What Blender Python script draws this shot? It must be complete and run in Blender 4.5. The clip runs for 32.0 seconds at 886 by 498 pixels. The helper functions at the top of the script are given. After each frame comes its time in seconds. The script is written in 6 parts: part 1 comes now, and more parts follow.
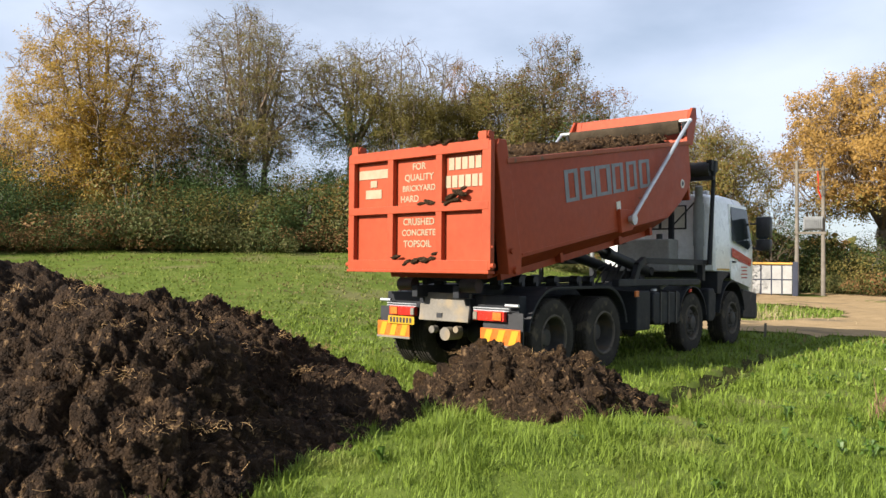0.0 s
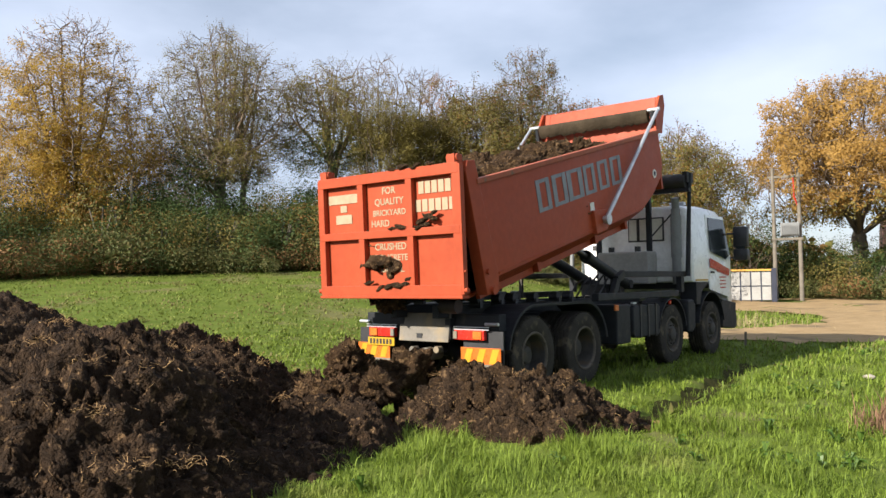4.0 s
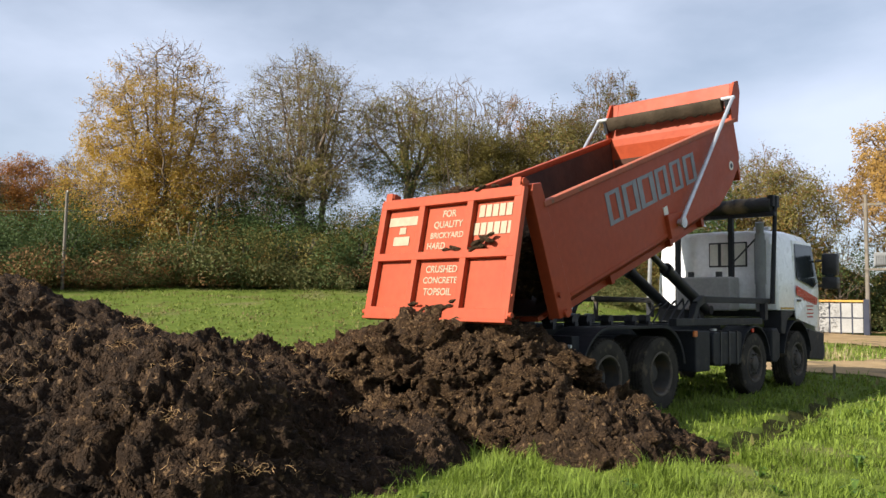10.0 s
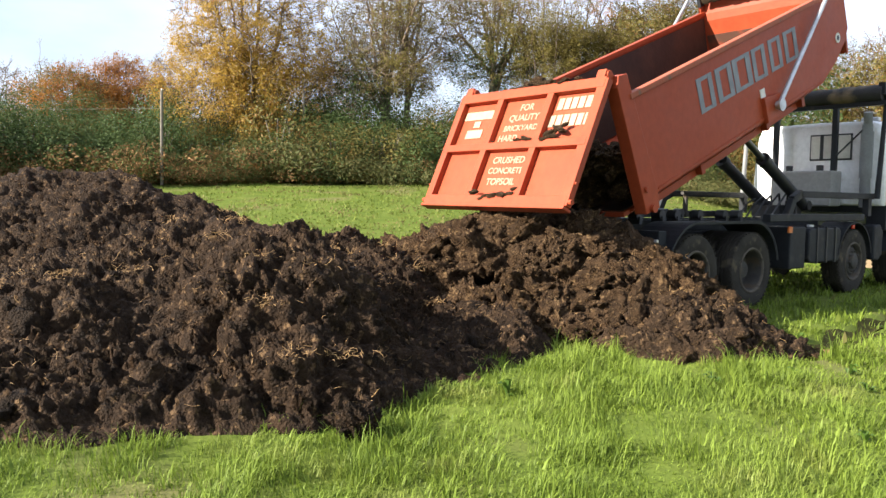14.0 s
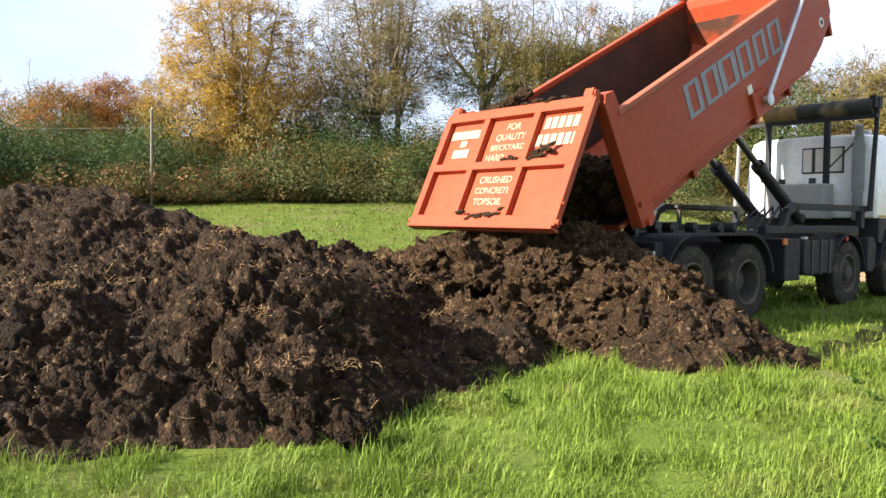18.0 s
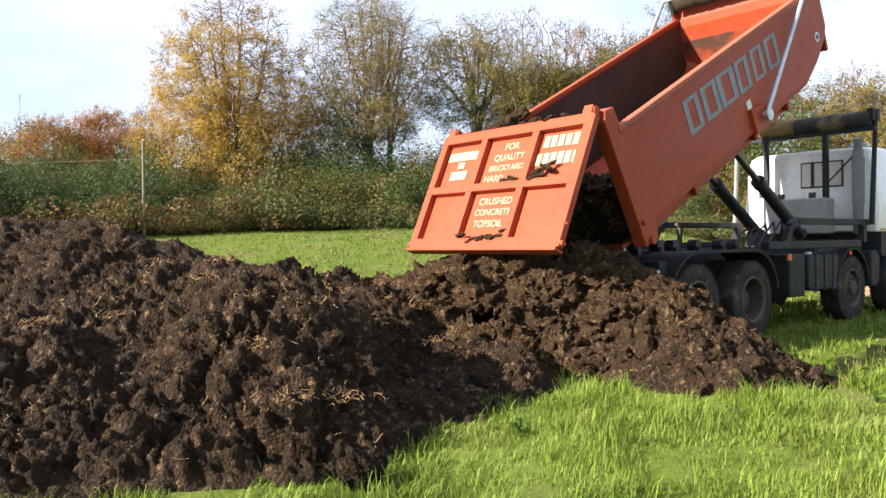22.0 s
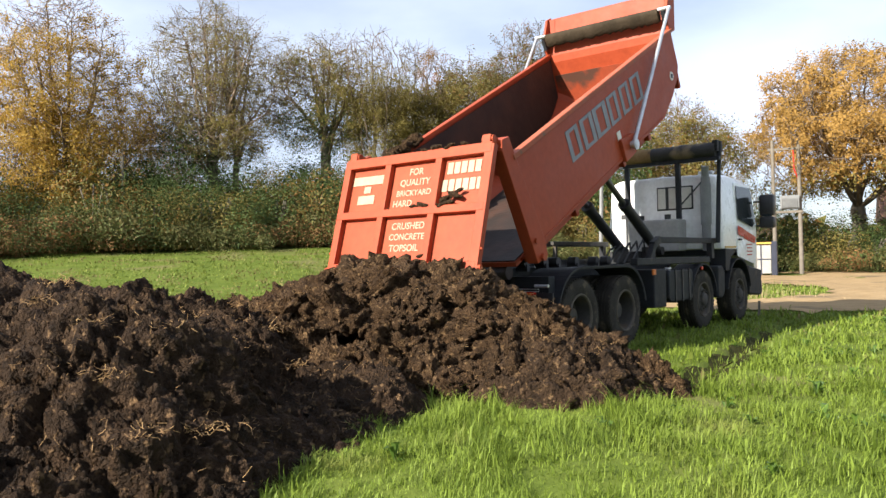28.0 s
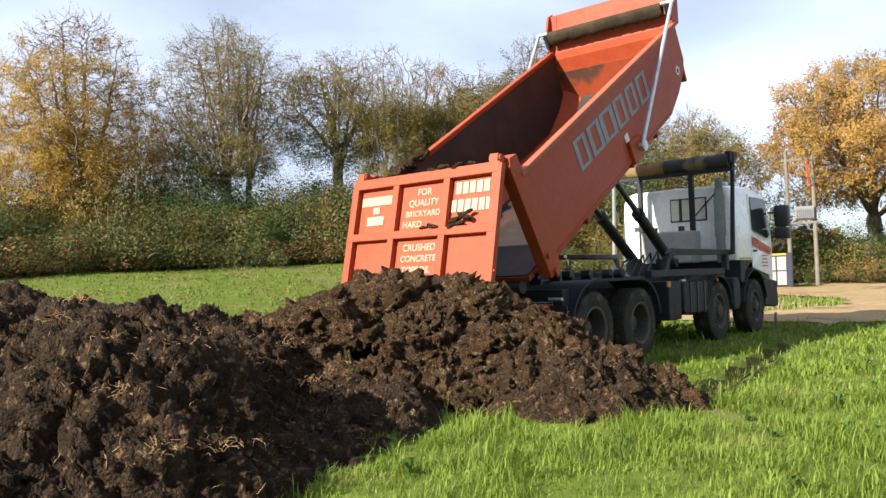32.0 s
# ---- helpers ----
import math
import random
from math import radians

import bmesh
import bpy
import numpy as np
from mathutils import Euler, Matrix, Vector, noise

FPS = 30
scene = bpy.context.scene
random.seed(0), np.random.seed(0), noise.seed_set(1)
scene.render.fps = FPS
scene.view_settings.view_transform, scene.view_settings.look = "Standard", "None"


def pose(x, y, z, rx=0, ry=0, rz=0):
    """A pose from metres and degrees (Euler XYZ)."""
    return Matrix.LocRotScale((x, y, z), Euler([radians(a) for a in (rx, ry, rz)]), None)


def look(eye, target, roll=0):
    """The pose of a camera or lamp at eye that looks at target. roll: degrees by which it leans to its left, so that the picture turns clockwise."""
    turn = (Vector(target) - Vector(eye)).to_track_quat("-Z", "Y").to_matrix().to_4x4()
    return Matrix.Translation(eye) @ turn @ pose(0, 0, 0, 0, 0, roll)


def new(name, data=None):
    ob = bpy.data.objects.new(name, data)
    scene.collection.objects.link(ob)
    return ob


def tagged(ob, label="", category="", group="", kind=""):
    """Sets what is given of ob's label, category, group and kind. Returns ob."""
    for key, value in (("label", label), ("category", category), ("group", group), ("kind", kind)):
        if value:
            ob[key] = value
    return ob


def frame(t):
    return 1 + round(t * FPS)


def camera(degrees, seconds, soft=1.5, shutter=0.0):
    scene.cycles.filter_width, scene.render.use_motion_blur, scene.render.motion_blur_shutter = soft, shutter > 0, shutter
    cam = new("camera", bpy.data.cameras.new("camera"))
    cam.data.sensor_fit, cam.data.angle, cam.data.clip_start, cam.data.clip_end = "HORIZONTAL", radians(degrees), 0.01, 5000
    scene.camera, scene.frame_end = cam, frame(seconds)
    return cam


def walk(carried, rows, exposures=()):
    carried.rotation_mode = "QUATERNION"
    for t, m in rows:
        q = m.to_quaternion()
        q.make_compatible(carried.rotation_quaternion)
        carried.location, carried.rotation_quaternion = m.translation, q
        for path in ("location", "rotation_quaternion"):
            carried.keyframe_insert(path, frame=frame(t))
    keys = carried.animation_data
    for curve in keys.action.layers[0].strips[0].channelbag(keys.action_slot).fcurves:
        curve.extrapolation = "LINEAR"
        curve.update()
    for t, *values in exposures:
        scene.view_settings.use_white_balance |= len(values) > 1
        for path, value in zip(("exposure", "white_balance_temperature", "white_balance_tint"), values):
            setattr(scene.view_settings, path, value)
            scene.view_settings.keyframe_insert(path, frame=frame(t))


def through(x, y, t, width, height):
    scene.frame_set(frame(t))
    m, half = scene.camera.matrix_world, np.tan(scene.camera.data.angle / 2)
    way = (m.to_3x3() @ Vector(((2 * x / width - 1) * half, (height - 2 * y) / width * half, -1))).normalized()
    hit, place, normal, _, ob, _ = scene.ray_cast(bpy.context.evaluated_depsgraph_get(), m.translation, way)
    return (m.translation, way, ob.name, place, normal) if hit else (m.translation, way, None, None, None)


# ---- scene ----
cam = camera(59.6, 32.0)
# seconds, eye, target, roll
PATH = [
    (0, (6.691, -8.742, 1.439), (5.399, -7.216, 1.487), 0.7),
    (0.5, (6.711, -8.742, 1.474), (5.488, -7.161, 1.552), 0.5),
    (1, (6.722, -8.76, 1.484), (5.513, -7.173, 1.635), -0.2),
    (1.5, (6.714, -8.763, 1.474), (5.516, -7.167, 1.622), 0.3),
    (2, (6.721, -8.763, 1.473), (5.518, -7.171, 1.608), -0.5),
    (2.5, (6.717, -8.749, 1.474), (5.501, -7.165, 1.585), -0.4),
    (4.5, (6.714, -8.673, 1.523), (5.454, -7.121, 1.595), -1.1),
    (5, (6.715, -8.67, 1.516), (5.464, -7.111, 1.562), -0.8),
    (5.5, (6.711, -8.663, 1.499), (5.449, -7.112, 1.531), -0.6),
    (6, (6.692, -8.647, 1.488), (5.402, -7.119, 1.542), -0.8),
    (6.5, (6.691, -8.641, 1.469), (5.349, -7.161, 1.55), -0.5),
    (7, (6.682, -8.63, 1.483), (5.316, -7.173, 1.597), -0.3),
    (7.5, (6.682, -8.633, 1.477), (5.298, -7.194, 1.595), 0.6),
    (8, (6.663, -8.615, 1.468), (5.274, -7.181, 1.586), 1.1),
    (8.5, (6.684, -8.634, 1.46), (5.285, -7.212, 1.596), 0.9),
    (9, (6.693, -8.632, 1.464), (5.292, -7.211, 1.597), 1.0),
    (9.5, (6.687, -8.626, 1.47), (5.286, -7.205, 1.608), 1.0),
    (10, (6.699, -8.628, 1.473), (5.301, -7.205, 1.613), 0.8),
    (10.5, (6.7, -8.638, 1.48), (5.305, -7.212, 1.621), 1.0),
    (11, (6.709, -8.633, 1.472), (5.328, -7.191, 1.589), 0.5),
    (11.5, (6.705, -8.629, 1.468), (5.304, -7.204, 1.537), 0.4),
    (12, (6.719, -8.628, 1.464), (5.286, -7.234, 1.524), 0.3),
    (12.5, (6.694, -8.623, 1.462), (5.199, -7.296, 1.497), 0.9),
    (13, (6.677, -8.602, 1.443), (5.158, -7.303, 1.375), 2.2),
    (13.5, (6.736, -8.626, 1.446), (5.207, -7.344, 1.316), 0.5),
    (14, (6.713, -8.618, 1.446), (5.169, -7.353, 1.315), 0.9),
    (14.5, (6.709, -8.612, 1.442), (5.184, -7.32, 1.358), 0.7),
    (16.5, (6.611, -8.638, 1.364), (5.133, -7.292, 1.285), 0.7),
    (17, (6.607, -8.634, 1.364), (5.096, -7.325, 1.292), 0.2),
    (17.5, (6.614, -8.628, 1.366), (5.091, -7.334, 1.297), 0.7),
    (18, (6.617, -8.618, 1.365), (5.087, -7.333, 1.284), 0.6),
    (18.5, (6.63, -8.63, 1.365), (5.105, -7.339, 1.284), 0.6),
    (19, (6.624, -8.634, 1.37), (5.101, -7.34, 1.306), 0.8),
    (19.5, (6.627, -8.634, 1.369), (5.107, -7.336, 1.32), 1.2),
    (20, (6.617, -8.621, 1.369), (5.099, -7.32, 1.322), 1.6),
    (20.5, (6.609, -8.616, 1.375), (5.13, -7.271, 1.308), -0.3),
    (21, (6.588, -8.636, 1.371), (5.13, -7.267, 1.318), -0.1),
    (21.5, (6.53, -8.621, 1.369), (5.032, -7.298, 1.315), -0.2),
    (22, (6.407, -8.518, 1.349), (4.885, -7.22, 1.332), -0.8),
    (22.5, (6.249, -8.413, 1.339), (4.771, -7.066, 1.294), -1.9),
    (23, (6.206, -8.43, 1.348), (4.805, -7.004, 1.312), -1.2),
    (23.5, (6.149, -8.501, 1.365), (4.827, -7.0, 1.408), -1.1),
    (24, (6.141, -8.536, 1.355), (4.839, -7.018, 1.418), 0.3),
    (24.5, (6.182, -8.559, 1.349), (4.87, -7.051, 1.412), 0.4),
    (25, (6.169, -8.544, 1.341), (4.857, -7.036, 1.411), -0.4),
    (25.5, (6.144, -8.537, 1.333), (4.853, -7.011, 1.392), -0.6),
    (26, (6.152, -8.524, 1.332), (4.881, -6.979, 1.364), -0.7),
    (26.5, (6.154, -8.514, 1.337), (4.911, -6.948, 1.368), -1.0),
    (28.5, (6.149, -8.487, 1.319), (4.913, -6.915, 1.35), -1.5),
    (29, (6.144, -8.453, 1.327), (4.917, -6.874, 1.357), -1.8),
    (29.5, (6.166, -8.463, 1.332), (4.93, -6.891, 1.365), -2.1),
    (30, (6.16, -8.465, 1.322), (4.913, -6.902, 1.377), -2.3),
    (30.5, (6.145, -8.452, 1.325), (4.898, -6.891, 1.414), -2.5),
    (31, (6.149, -8.465, 1.324), (4.912, -6.896, 1.416), -2.3),
    (31.5, (6.142, -8.47, 1.319), (4.891, -6.912, 1.399), -2.0),
    (32, (6.132, -8.483, 1.309), (4.868, -6.934, 1.38), -1.9),
]
walk(cam, [(t, look(eye, target, roll)) for t, eye, target, roll in PATH],
     exposures=[(0, 1.10), (5, 1.06), (10.5, 0.98), (12, 1.12), (13.2, 1.68), (22.5, 1.66), (24, 1.36), (32, 1.36)])

# ---- light ----
SUN_EL, SUN_AZ = 27.5, 196.0  # degrees; azimuth clockwise from +y
sun = new("sun", bpy.data.lights.new("sun", "SUN"))
sun.data.energy, sun.data.angle, sun.data.color = 5.0, radians(0.6), (1.0, 0.93, 0.83)
_az, _el = radians(SUN_AZ), radians(SUN_EL)
_from = Vector((math.sin(_az) * math.cos(_el), math.cos(_az) * math.cos(_el), math.sin(_el)))
sun.matrix_world = look(_from * 60, (0, 0, 0))

world = bpy.data.worlds.new("world")
scene.world = world
world.use_nodes = True
wn, wl = world.node_tree.nodes, world.node_tree.links
wn.clear()
sky = wn.new("ShaderNodeTexSky")
sky.sky_type, sky.sun_disc = "NISHITA", False
sky.sun_elevation, sky.sun_rotation = _el, _az
sky.air_density, sky.dust_density, sky.ozone_density = 1.0, 0.6, 1.0
wco = wn.new("ShaderNodeTexCoord")
wmap = wn.new("ShaderNodeMapping")
wmap.inputs["Scale"].default_value = (1.0, 1.0, 2.6)
wnoise = wn.new("ShaderNodeTexNoise")
wnoise.inputs["Scale"].default_value, wnoise.inputs["Detail"].default_value = 1.9, 6.0
wramp = wn.new("ShaderNodeValToRGB")
wramp.color_ramp.elements[0].position, wramp.color_ramp.elements[1].position = 0.18, 0.72
wmix = wn.new("ShaderNodeMixRGB")
wmix.inputs[2].default_value = (8.2, 9.2, 11.4, 1)  # thin white cloud
wbg, wout = wn.new("ShaderNodeBackground"), wn.new("ShaderNodeOutputWorld")
wbg.inputs["Strength"].default_value = 0.05
wl.new(wco.outputs["Generated"], wmap.inputs["Vector"])
wl.new(wmap.outputs["Vector"], wnoise.inputs["Vector"])
wl.new(wnoise.outputs["Fac"], wramp.inputs["Fac"])
wl.new(wramp.outputs["Color"], wmix.inputs[0])
wl.new(sky.outputs["Color"], wmix.inputs[1])
wl.new(wmix.outputs["Color"], wbg.inputs["Color"])
wl.new(wbg.outputs["Background"], wout.inputs["Surface"])


# ---- materials ----
def mat(name, dark, light, scale=6.0, rough=0.7, metal=0.0, bump=0.2, bump_dist=0.02, bump_scale=40.0, island=0.0, stain=None, stain_scale=2.0,
        stain_at=0.6, through=0.0, coat=0.0, random_ob=0.0, fine=None, spec=0.5):
    """A surface whose colour wanders between two tones at two sizes, with fine relief, and stains of their own shape."""
    m = bpy.data.materials.new(name)
    m.use_nodes = True
    n, l = m.node_tree.nodes, m.node_tree.links
    p = n["Principled BSDF"]
    co = n.new("ShaderNodeTexCoord").outputs["Object"]

    def tex(s, detail=5.0):
        t = n.new("ShaderNodeTexNoise")
        t.inputs["Scale"].default_value, t.inputs["Detail"].default_value = s, detail
        l.new(co, t.inputs["Vector"])
        return t.outputs["Fac"]

    def mix(fac, a, b, kind="MIX"):
        x = n.new("ShaderNodeMixRGB")
        x.blend_type = kind
        for k, v in enumerate((fac, a, b)):
            if isinstance(v, (int, float)):
                x.inputs[k].default_value = v
            elif isinstance(v, tuple):
                x.inputs[k].default_value = (*v, 1)
            else:
                l.new(v, x.inputs[k])
        return x.outputs["Color"]

    def ramp(v, a, b):
        r = n.new("ShaderNodeMapRange")
        r.inputs["From Min"].default_value, r.inputs["From Max"].default_value = a, b
        l.new(v, r.inputs["Value"])
        return r.outputs["Result"]

    col = mix(ramp(tex(scale), 0.3, 0.7), dark, light)
    grain = ramp(tex(scale * 9, 3.0), 0.25, 0.75)
    mid = tuple((a + b) / 2 for a, b in zip(dark, light))
    col = mix(0.35, col, mix(grain, tuple(c * 0.7 for c in mid), tuple(min(1, c * 1.35) for c in mid)))
    if island:
        g = n.new("ShaderNodeNewGeometry").outputs["Random Per Island"]
        col = mix(island, col, mix(g, tuple(c * 0.55 for c in dark), tuple(min(1, c * 1.5) for c in light)))
    if fine:
        g = n.new("ShaderNodeNewGeometry").outputs["Random Per Island"]
        col = mix(ramp(g, 0.62, 0.66), col, fine)
    if random_ob:
        o = n.new("ShaderNodeObjectInfo").outputs["Random"]
        col = mix(random_ob, col, mix(o, dark, light))
    if stain:
        col = mix(ramp(tex(stain_scale, 8.0), stain_at, stain_at + 0.12), col, stain)
    l.new(col, p.inputs["Base Color"])
    p.inputs["Roughness"].default_value, p.inputs["Metallic"].default_value = rough, metal
    p.inputs["Coat Weight"].default_value, p.inputs["Specular IOR Level"].default_value = coat, spec
    rr = n.new("ShaderNodeMapRange")
    rr.inputs["To Min"].default_value, rr.inputs["To Max"].default_value = max(0.03, rough - 0.12), min(1, rough + 0.12)
    l.new(tex(scale * 3), rr.inputs["Value"])
    l.new(rr.outputs["Result"], p.inputs["Roughness"])
    if bump:
        b = n.new("ShaderNodeBump")
        b.inputs["Strength"].default_value, b.inputs["Distance"].default_value = bump, bump_dist
        l.new(tex(bump_scale, 6.0), b.inputs["Height"])
        l.new(b.outputs["Normal"], p.inputs["Normal"])
    if through:
        tr = n.new("ShaderNodeBsdfTranslucent")
        ad = n.new("ShaderNodeMixShader")
        ad.inputs[0].default_value = through
        l.new(col, tr.inputs["Color"])
        l.new(p.outputs["BSDF"], ad.inputs[1])
        l.new(tr.outputs["BSDF"], ad.inputs[2])
        l.new(ad.outputs["Shader"], n["Material Output"].inputs["Surface"])
    return m


M_EARTH = mat("field_soil", (0.061, 0.094, 0.011), (0.125, 0.155, 0.028), 1.2, 0.9, spec=0.1, bump=0.5, bump_scale=30, stain=(0.13, 0.125, 0.045), stain_scale=0.35, stain_at=0.55)
M_GRASS = mat("grass_blades", (0.084, 0.140, 0.015), (0.205, 0.268, 0.041), 0.8, 0.55, bump=0, spec=0.2, island=0.55, through=0.35, stain=(0.205, 0.232, 0.052), stain_scale=1.3, stain_at=0.58)
M_GRASSFAR = mat("grass_tufts", (0.095, 0.142, 0.019), (0.198, 0.228, 0.047), 0.3, 0.7, bump=0, spec=0.2, island=0.3, through=0.3, stain=(0.185, 0.160, 0.062), stain_scale=0.6, stain_at=0.47)
M_WEED = mat("weed_leaves", (0.04118, 0.08923, 0.0103), (0.0961, 0.1648, 0.02059), 3, 0.5, bump=0.1, island=0.3, through=0.3)
M_DRY = mat("dry_stems", (0.2184, 0.156, 0.0702), (0.351, 0.2808, 0.156), 3, 0.8, bump=0, island=0.3)
M_GRAVEL = mat("gravel_track", (0.24, 0.165, 0.084), (0.37, 0.262, 0.140), 1.5, 0.95, spec=0.1, bump=0.6, bump_scale=25, stain=(0.15, 0.115, 0.070), stain_scale=0.5, stain_at=0.57)
# mud darkened to a green-brown that carries the shade of the grassy trough
M_RUT = mat("rut_mud_and_shade", (0.030, 0.032, 0.011), (0.066, 0.062, 0.022), 6, 0.95, spec=0.03, bump=0.8, bump_scale=25)
M_MUCK = mat("old_muck", (0.0034, 0.0023, 0.0015), (0.066, 0.0390, 0.0212), 9.0, 0.75, spec=0.12, bump=1.0, bump_scale=44, bump_dist=0.09, stain=(0.18, 0.110, 0.056), stain_scale=17, stain_at=0.57)
M_FRESH = mat("fresh_muck", (0.007, 0.0046, 0.0029), (0.082, 0.050, 0.028), 8, 0.8, spec=0.12, bump=1.0, bump_scale=40, bump_dist=0.10, stain=(0.21, 0.130, 0.066), stain_scale=16, stain_at=0.575)
M_LUMP = mat("fresh_muck_lumps", (0.013, 0.0082, 0.0049), (0.165, 0.097, 0.049), 3.4, 0.8, spec=0.12, bump=1.0, bump_scale=17, bump_dist=0.2, stain=(0.29, 0.180, 0.088), stain_scale=5.5, stain_at=0.56)
M_CLOD = mat("old_muck_clod", (0.007, 0.0046, 0.0030), (0.062, 0.038, 0.021), 2.0, 0.8, spec=0.14, bump=0.9, bump_scale=9, bump_dist=0.2, stain=(0.13, 0.075, 0.034), stain_scale=2.5, stain_at=0.6)
M_DOCK = mat("withered_dock", (0.10, 0.05, 0.03), (0.20, 0.11, 0.06), 5, 0.85, bump=0, island=0.4)
M_STONE = mat("pale_stone", (0.30, 0.26, 0.21), (0.45, 0.40, 0.33), 5, 0.85, bump=0.4)
M_TERRA = mat("terracotta", (0.22, 0.10, 0.05), (0.33, 0.16, 0.08), 5, 0.85, bump=0.4)
M_STRAW = mat("straw", (0.21, 0.115, 0.042), (0.38, 0.235, 0.098), 8, 0.75, bump=0, island=0.4)
M_ORANGE = mat("orange_red_paint", (0.288, 0.0465, 0.0175), (0.343, 0.0625, 0.0240), 1.2, 0.5, bump=0.06, bump_scale=14, spec=0.2, stain=(0.2406, 0.04812, 0.02406), stain_scale=5, stain_at=0.68)
M_WORN = mat("muddy_worn_rail", (0.28, 0.062, 0.026), (0.345, 0.088, 0.042), 4, 0.7, bump=0.3, bump_scale=25, stain=(0.15, 0.085, 0.05), stain_scale=7, stain_at=0.60)
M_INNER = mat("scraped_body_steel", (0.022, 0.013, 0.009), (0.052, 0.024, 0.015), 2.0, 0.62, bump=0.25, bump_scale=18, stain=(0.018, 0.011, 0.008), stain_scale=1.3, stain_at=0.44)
M_SCRAPE = mat("scraped_orange_paint", (0.20, 0.035, 0.012), (0.30, 0.048, 0.015), 2.0, 0.55, bump=0.15, bump_scale=20, stain=(0.07, 0.028, 0.016), stain_scale=2.2, stain_at=0.5)
M_NAVY = mat("dark_chassis_paint", (0.0095, 0.0105, 0.0125), (0.023, 0.0248, 0.028), 3, 0.6, spec=0.25, bump=0.12, bump_scale=30, stain=(0.050, 0.043, 0.034), stain_scale=4, stain_at=0.60)
M_WHITE = mat("white_cab_paint", (0.77, 0.77, 0.77), (0.85, 0.85, 0.84), 1.5, 0.3, bump=0.02, coat=0.3, stain=(0.55, 0.53, 0.48), stain_scale=3, stain_at=0.66)
M_BLACK = mat("black_plastic", (0.012, 0.012, 0.013), (0.03, 0.03, 0.032), 6, 0.5, bump=0.15)
M_TYRE = mat("tyre_rubber", (0.0190, 0.0172, 0.0150), (0.052, 0.046, 0.037), 5, 0.88, spec=0.15, bump=0.25, bump_scale=60, stain=(0.100, 0.080, 0.056), stain_scale=6, stain_at=0.57)
M_RIM = mat("dull_grey_rim", (0.035, 0.033, 0.030), (0.078, 0.071, 0.062), 6, 0.7, metal=0.1, spec=0.25, bump=0.1, stain=(0.090, 0.068, 0.046), stain_scale=5, stain_at=0.55)
M_DUST = mat("dusty_rim_lip", (0.062, 0.053, 0.042), (0.135, 0.115, 0.090), 5, 0.85, spec=0.15, bump=0.15, stain=(0.05, 0.043, 0.036), stain_scale=6, stain_at=0.55)
M_STEEL = mat("galvanised_steel", (0.42, 0.43, 0.45), (0.6, 0.61, 0.62), 8, 0.42, metal=0.7, bump=0.08)
M_RODS = mat("oily_steel_rod", (0.10, 0.10, 0.11), (0.16, 0.16, 0.17), 6, 0.35, metal=0.8, bump=0.03)
M_TARP = mat("rolled_sheet_cloth", (0.026, 0.020, 0.013), (0.062, 0.046, 0.030), 4, 0.92, spec=0.1, bump=0.6, bump_scale=22)
M_TARP2 = mat("dusty_black_sheet", (0.0156, 0.0156, 0.0164), (0.039, 0.0367, 0.0335), 4, 0.8, bump=0.4, bump_scale=25, stain=(0.156, 0.117, 0.0702), stain_scale=2.0, stain_at=0.56)
M_TAN = mat("sunlit_tan_sheet", (0.16, 0.105, 0.05), (0.27, 0.18, 0.09), 4, 0.85, spec=0.1, bump=0.5, bump_scale=22, stain=(0.06, 0.045, 0.03), stain_scale=3, stain_at=0.56)
M_LETTER = mat("cream_lettering", (0.27, 0.20, 0.12), (0.35, 0.28, 0.18), 10, 0.5, bump=0, stain=(0.4836, 0.156, 0.0624), stain_scale=16, stain_at=0.66)
M_SILVER = mat("silver_lettering", (0.117, 0.1248, 0.1404), (0.2028, 0.2106, 0.2262), 6, 0.45, bump=0)
M_RED = mat("red_lens", (0.39, 0.0156, 0.0117), (0.507, 0.0312, 0.0156), 8, 0.25, bump=0.05)
M_AMBER = mat("amber_lens", (0.468, 0.0936, 0.0117), (0.5265, 0.1462, 0.0234), 8, 0.3, bump=0.05)
M_YELLOW = mat("yellow_reflective", (0.39, 0.2262, 0.01092), (0.4524, 0.2808, 0.0234), 6, 0.35, bump=0)
M_MUDSTEEL = mat("mud_splashed_plate", (0.10, 0.088, 0.070), (0.18, 0.160, 0.130), 4, 0.7, bump=0.2, stain=(0.2106, 0.1638, 0.1014), stain_scale=3, stain_at=0.5)
M_BARK = mat("bark", (0.055, 0.046, 0.034), (0.15, 0.128, 0.098), 3, 0.9, bump=0.6, bump_scale=12)
M_TWIG = mat("twigs", (0.095, 0.066, 0.042), (0.20, 0.145, 0.096), 3, 0.9, bump=0)
M_POLE = mat("weathered_pole", (0.11, 0.095, 0.073), (0.20, 0.175, 0.14), 4, 0.9, bump=0.3)
M_FENCE = mat("grey_sheet_panel", (0.2496, 0.2418, 0.2262), (0.3432, 0.3354, 0.312), 2, 0.7, bump=0.1)
M_FENCEDARK = mat("dark_blue_frame", (0.0117, 0.0156, 0.0312), (0.0234, 0.0273, 0.0468), 3, 0.6, bump=0.1)
M_TRIM = mat("orange_cap_rail", (0.468, 0.234, 0.039), (0.546, 0.312, 0.0624), 3, 0.6, bump=0.1)
M_GREYBOX = mat("grey_transformer", (0.15, 0.155, 0.155), (0.22, 0.225, 0.22), 3, 0.55, spec=0.3, bump=0.1)
M_BRICK = mat("old_brick", (0.16, 0.075, 0.045), (0.25, 0.125, 0.075), 3, 0.85, bump=0.4)
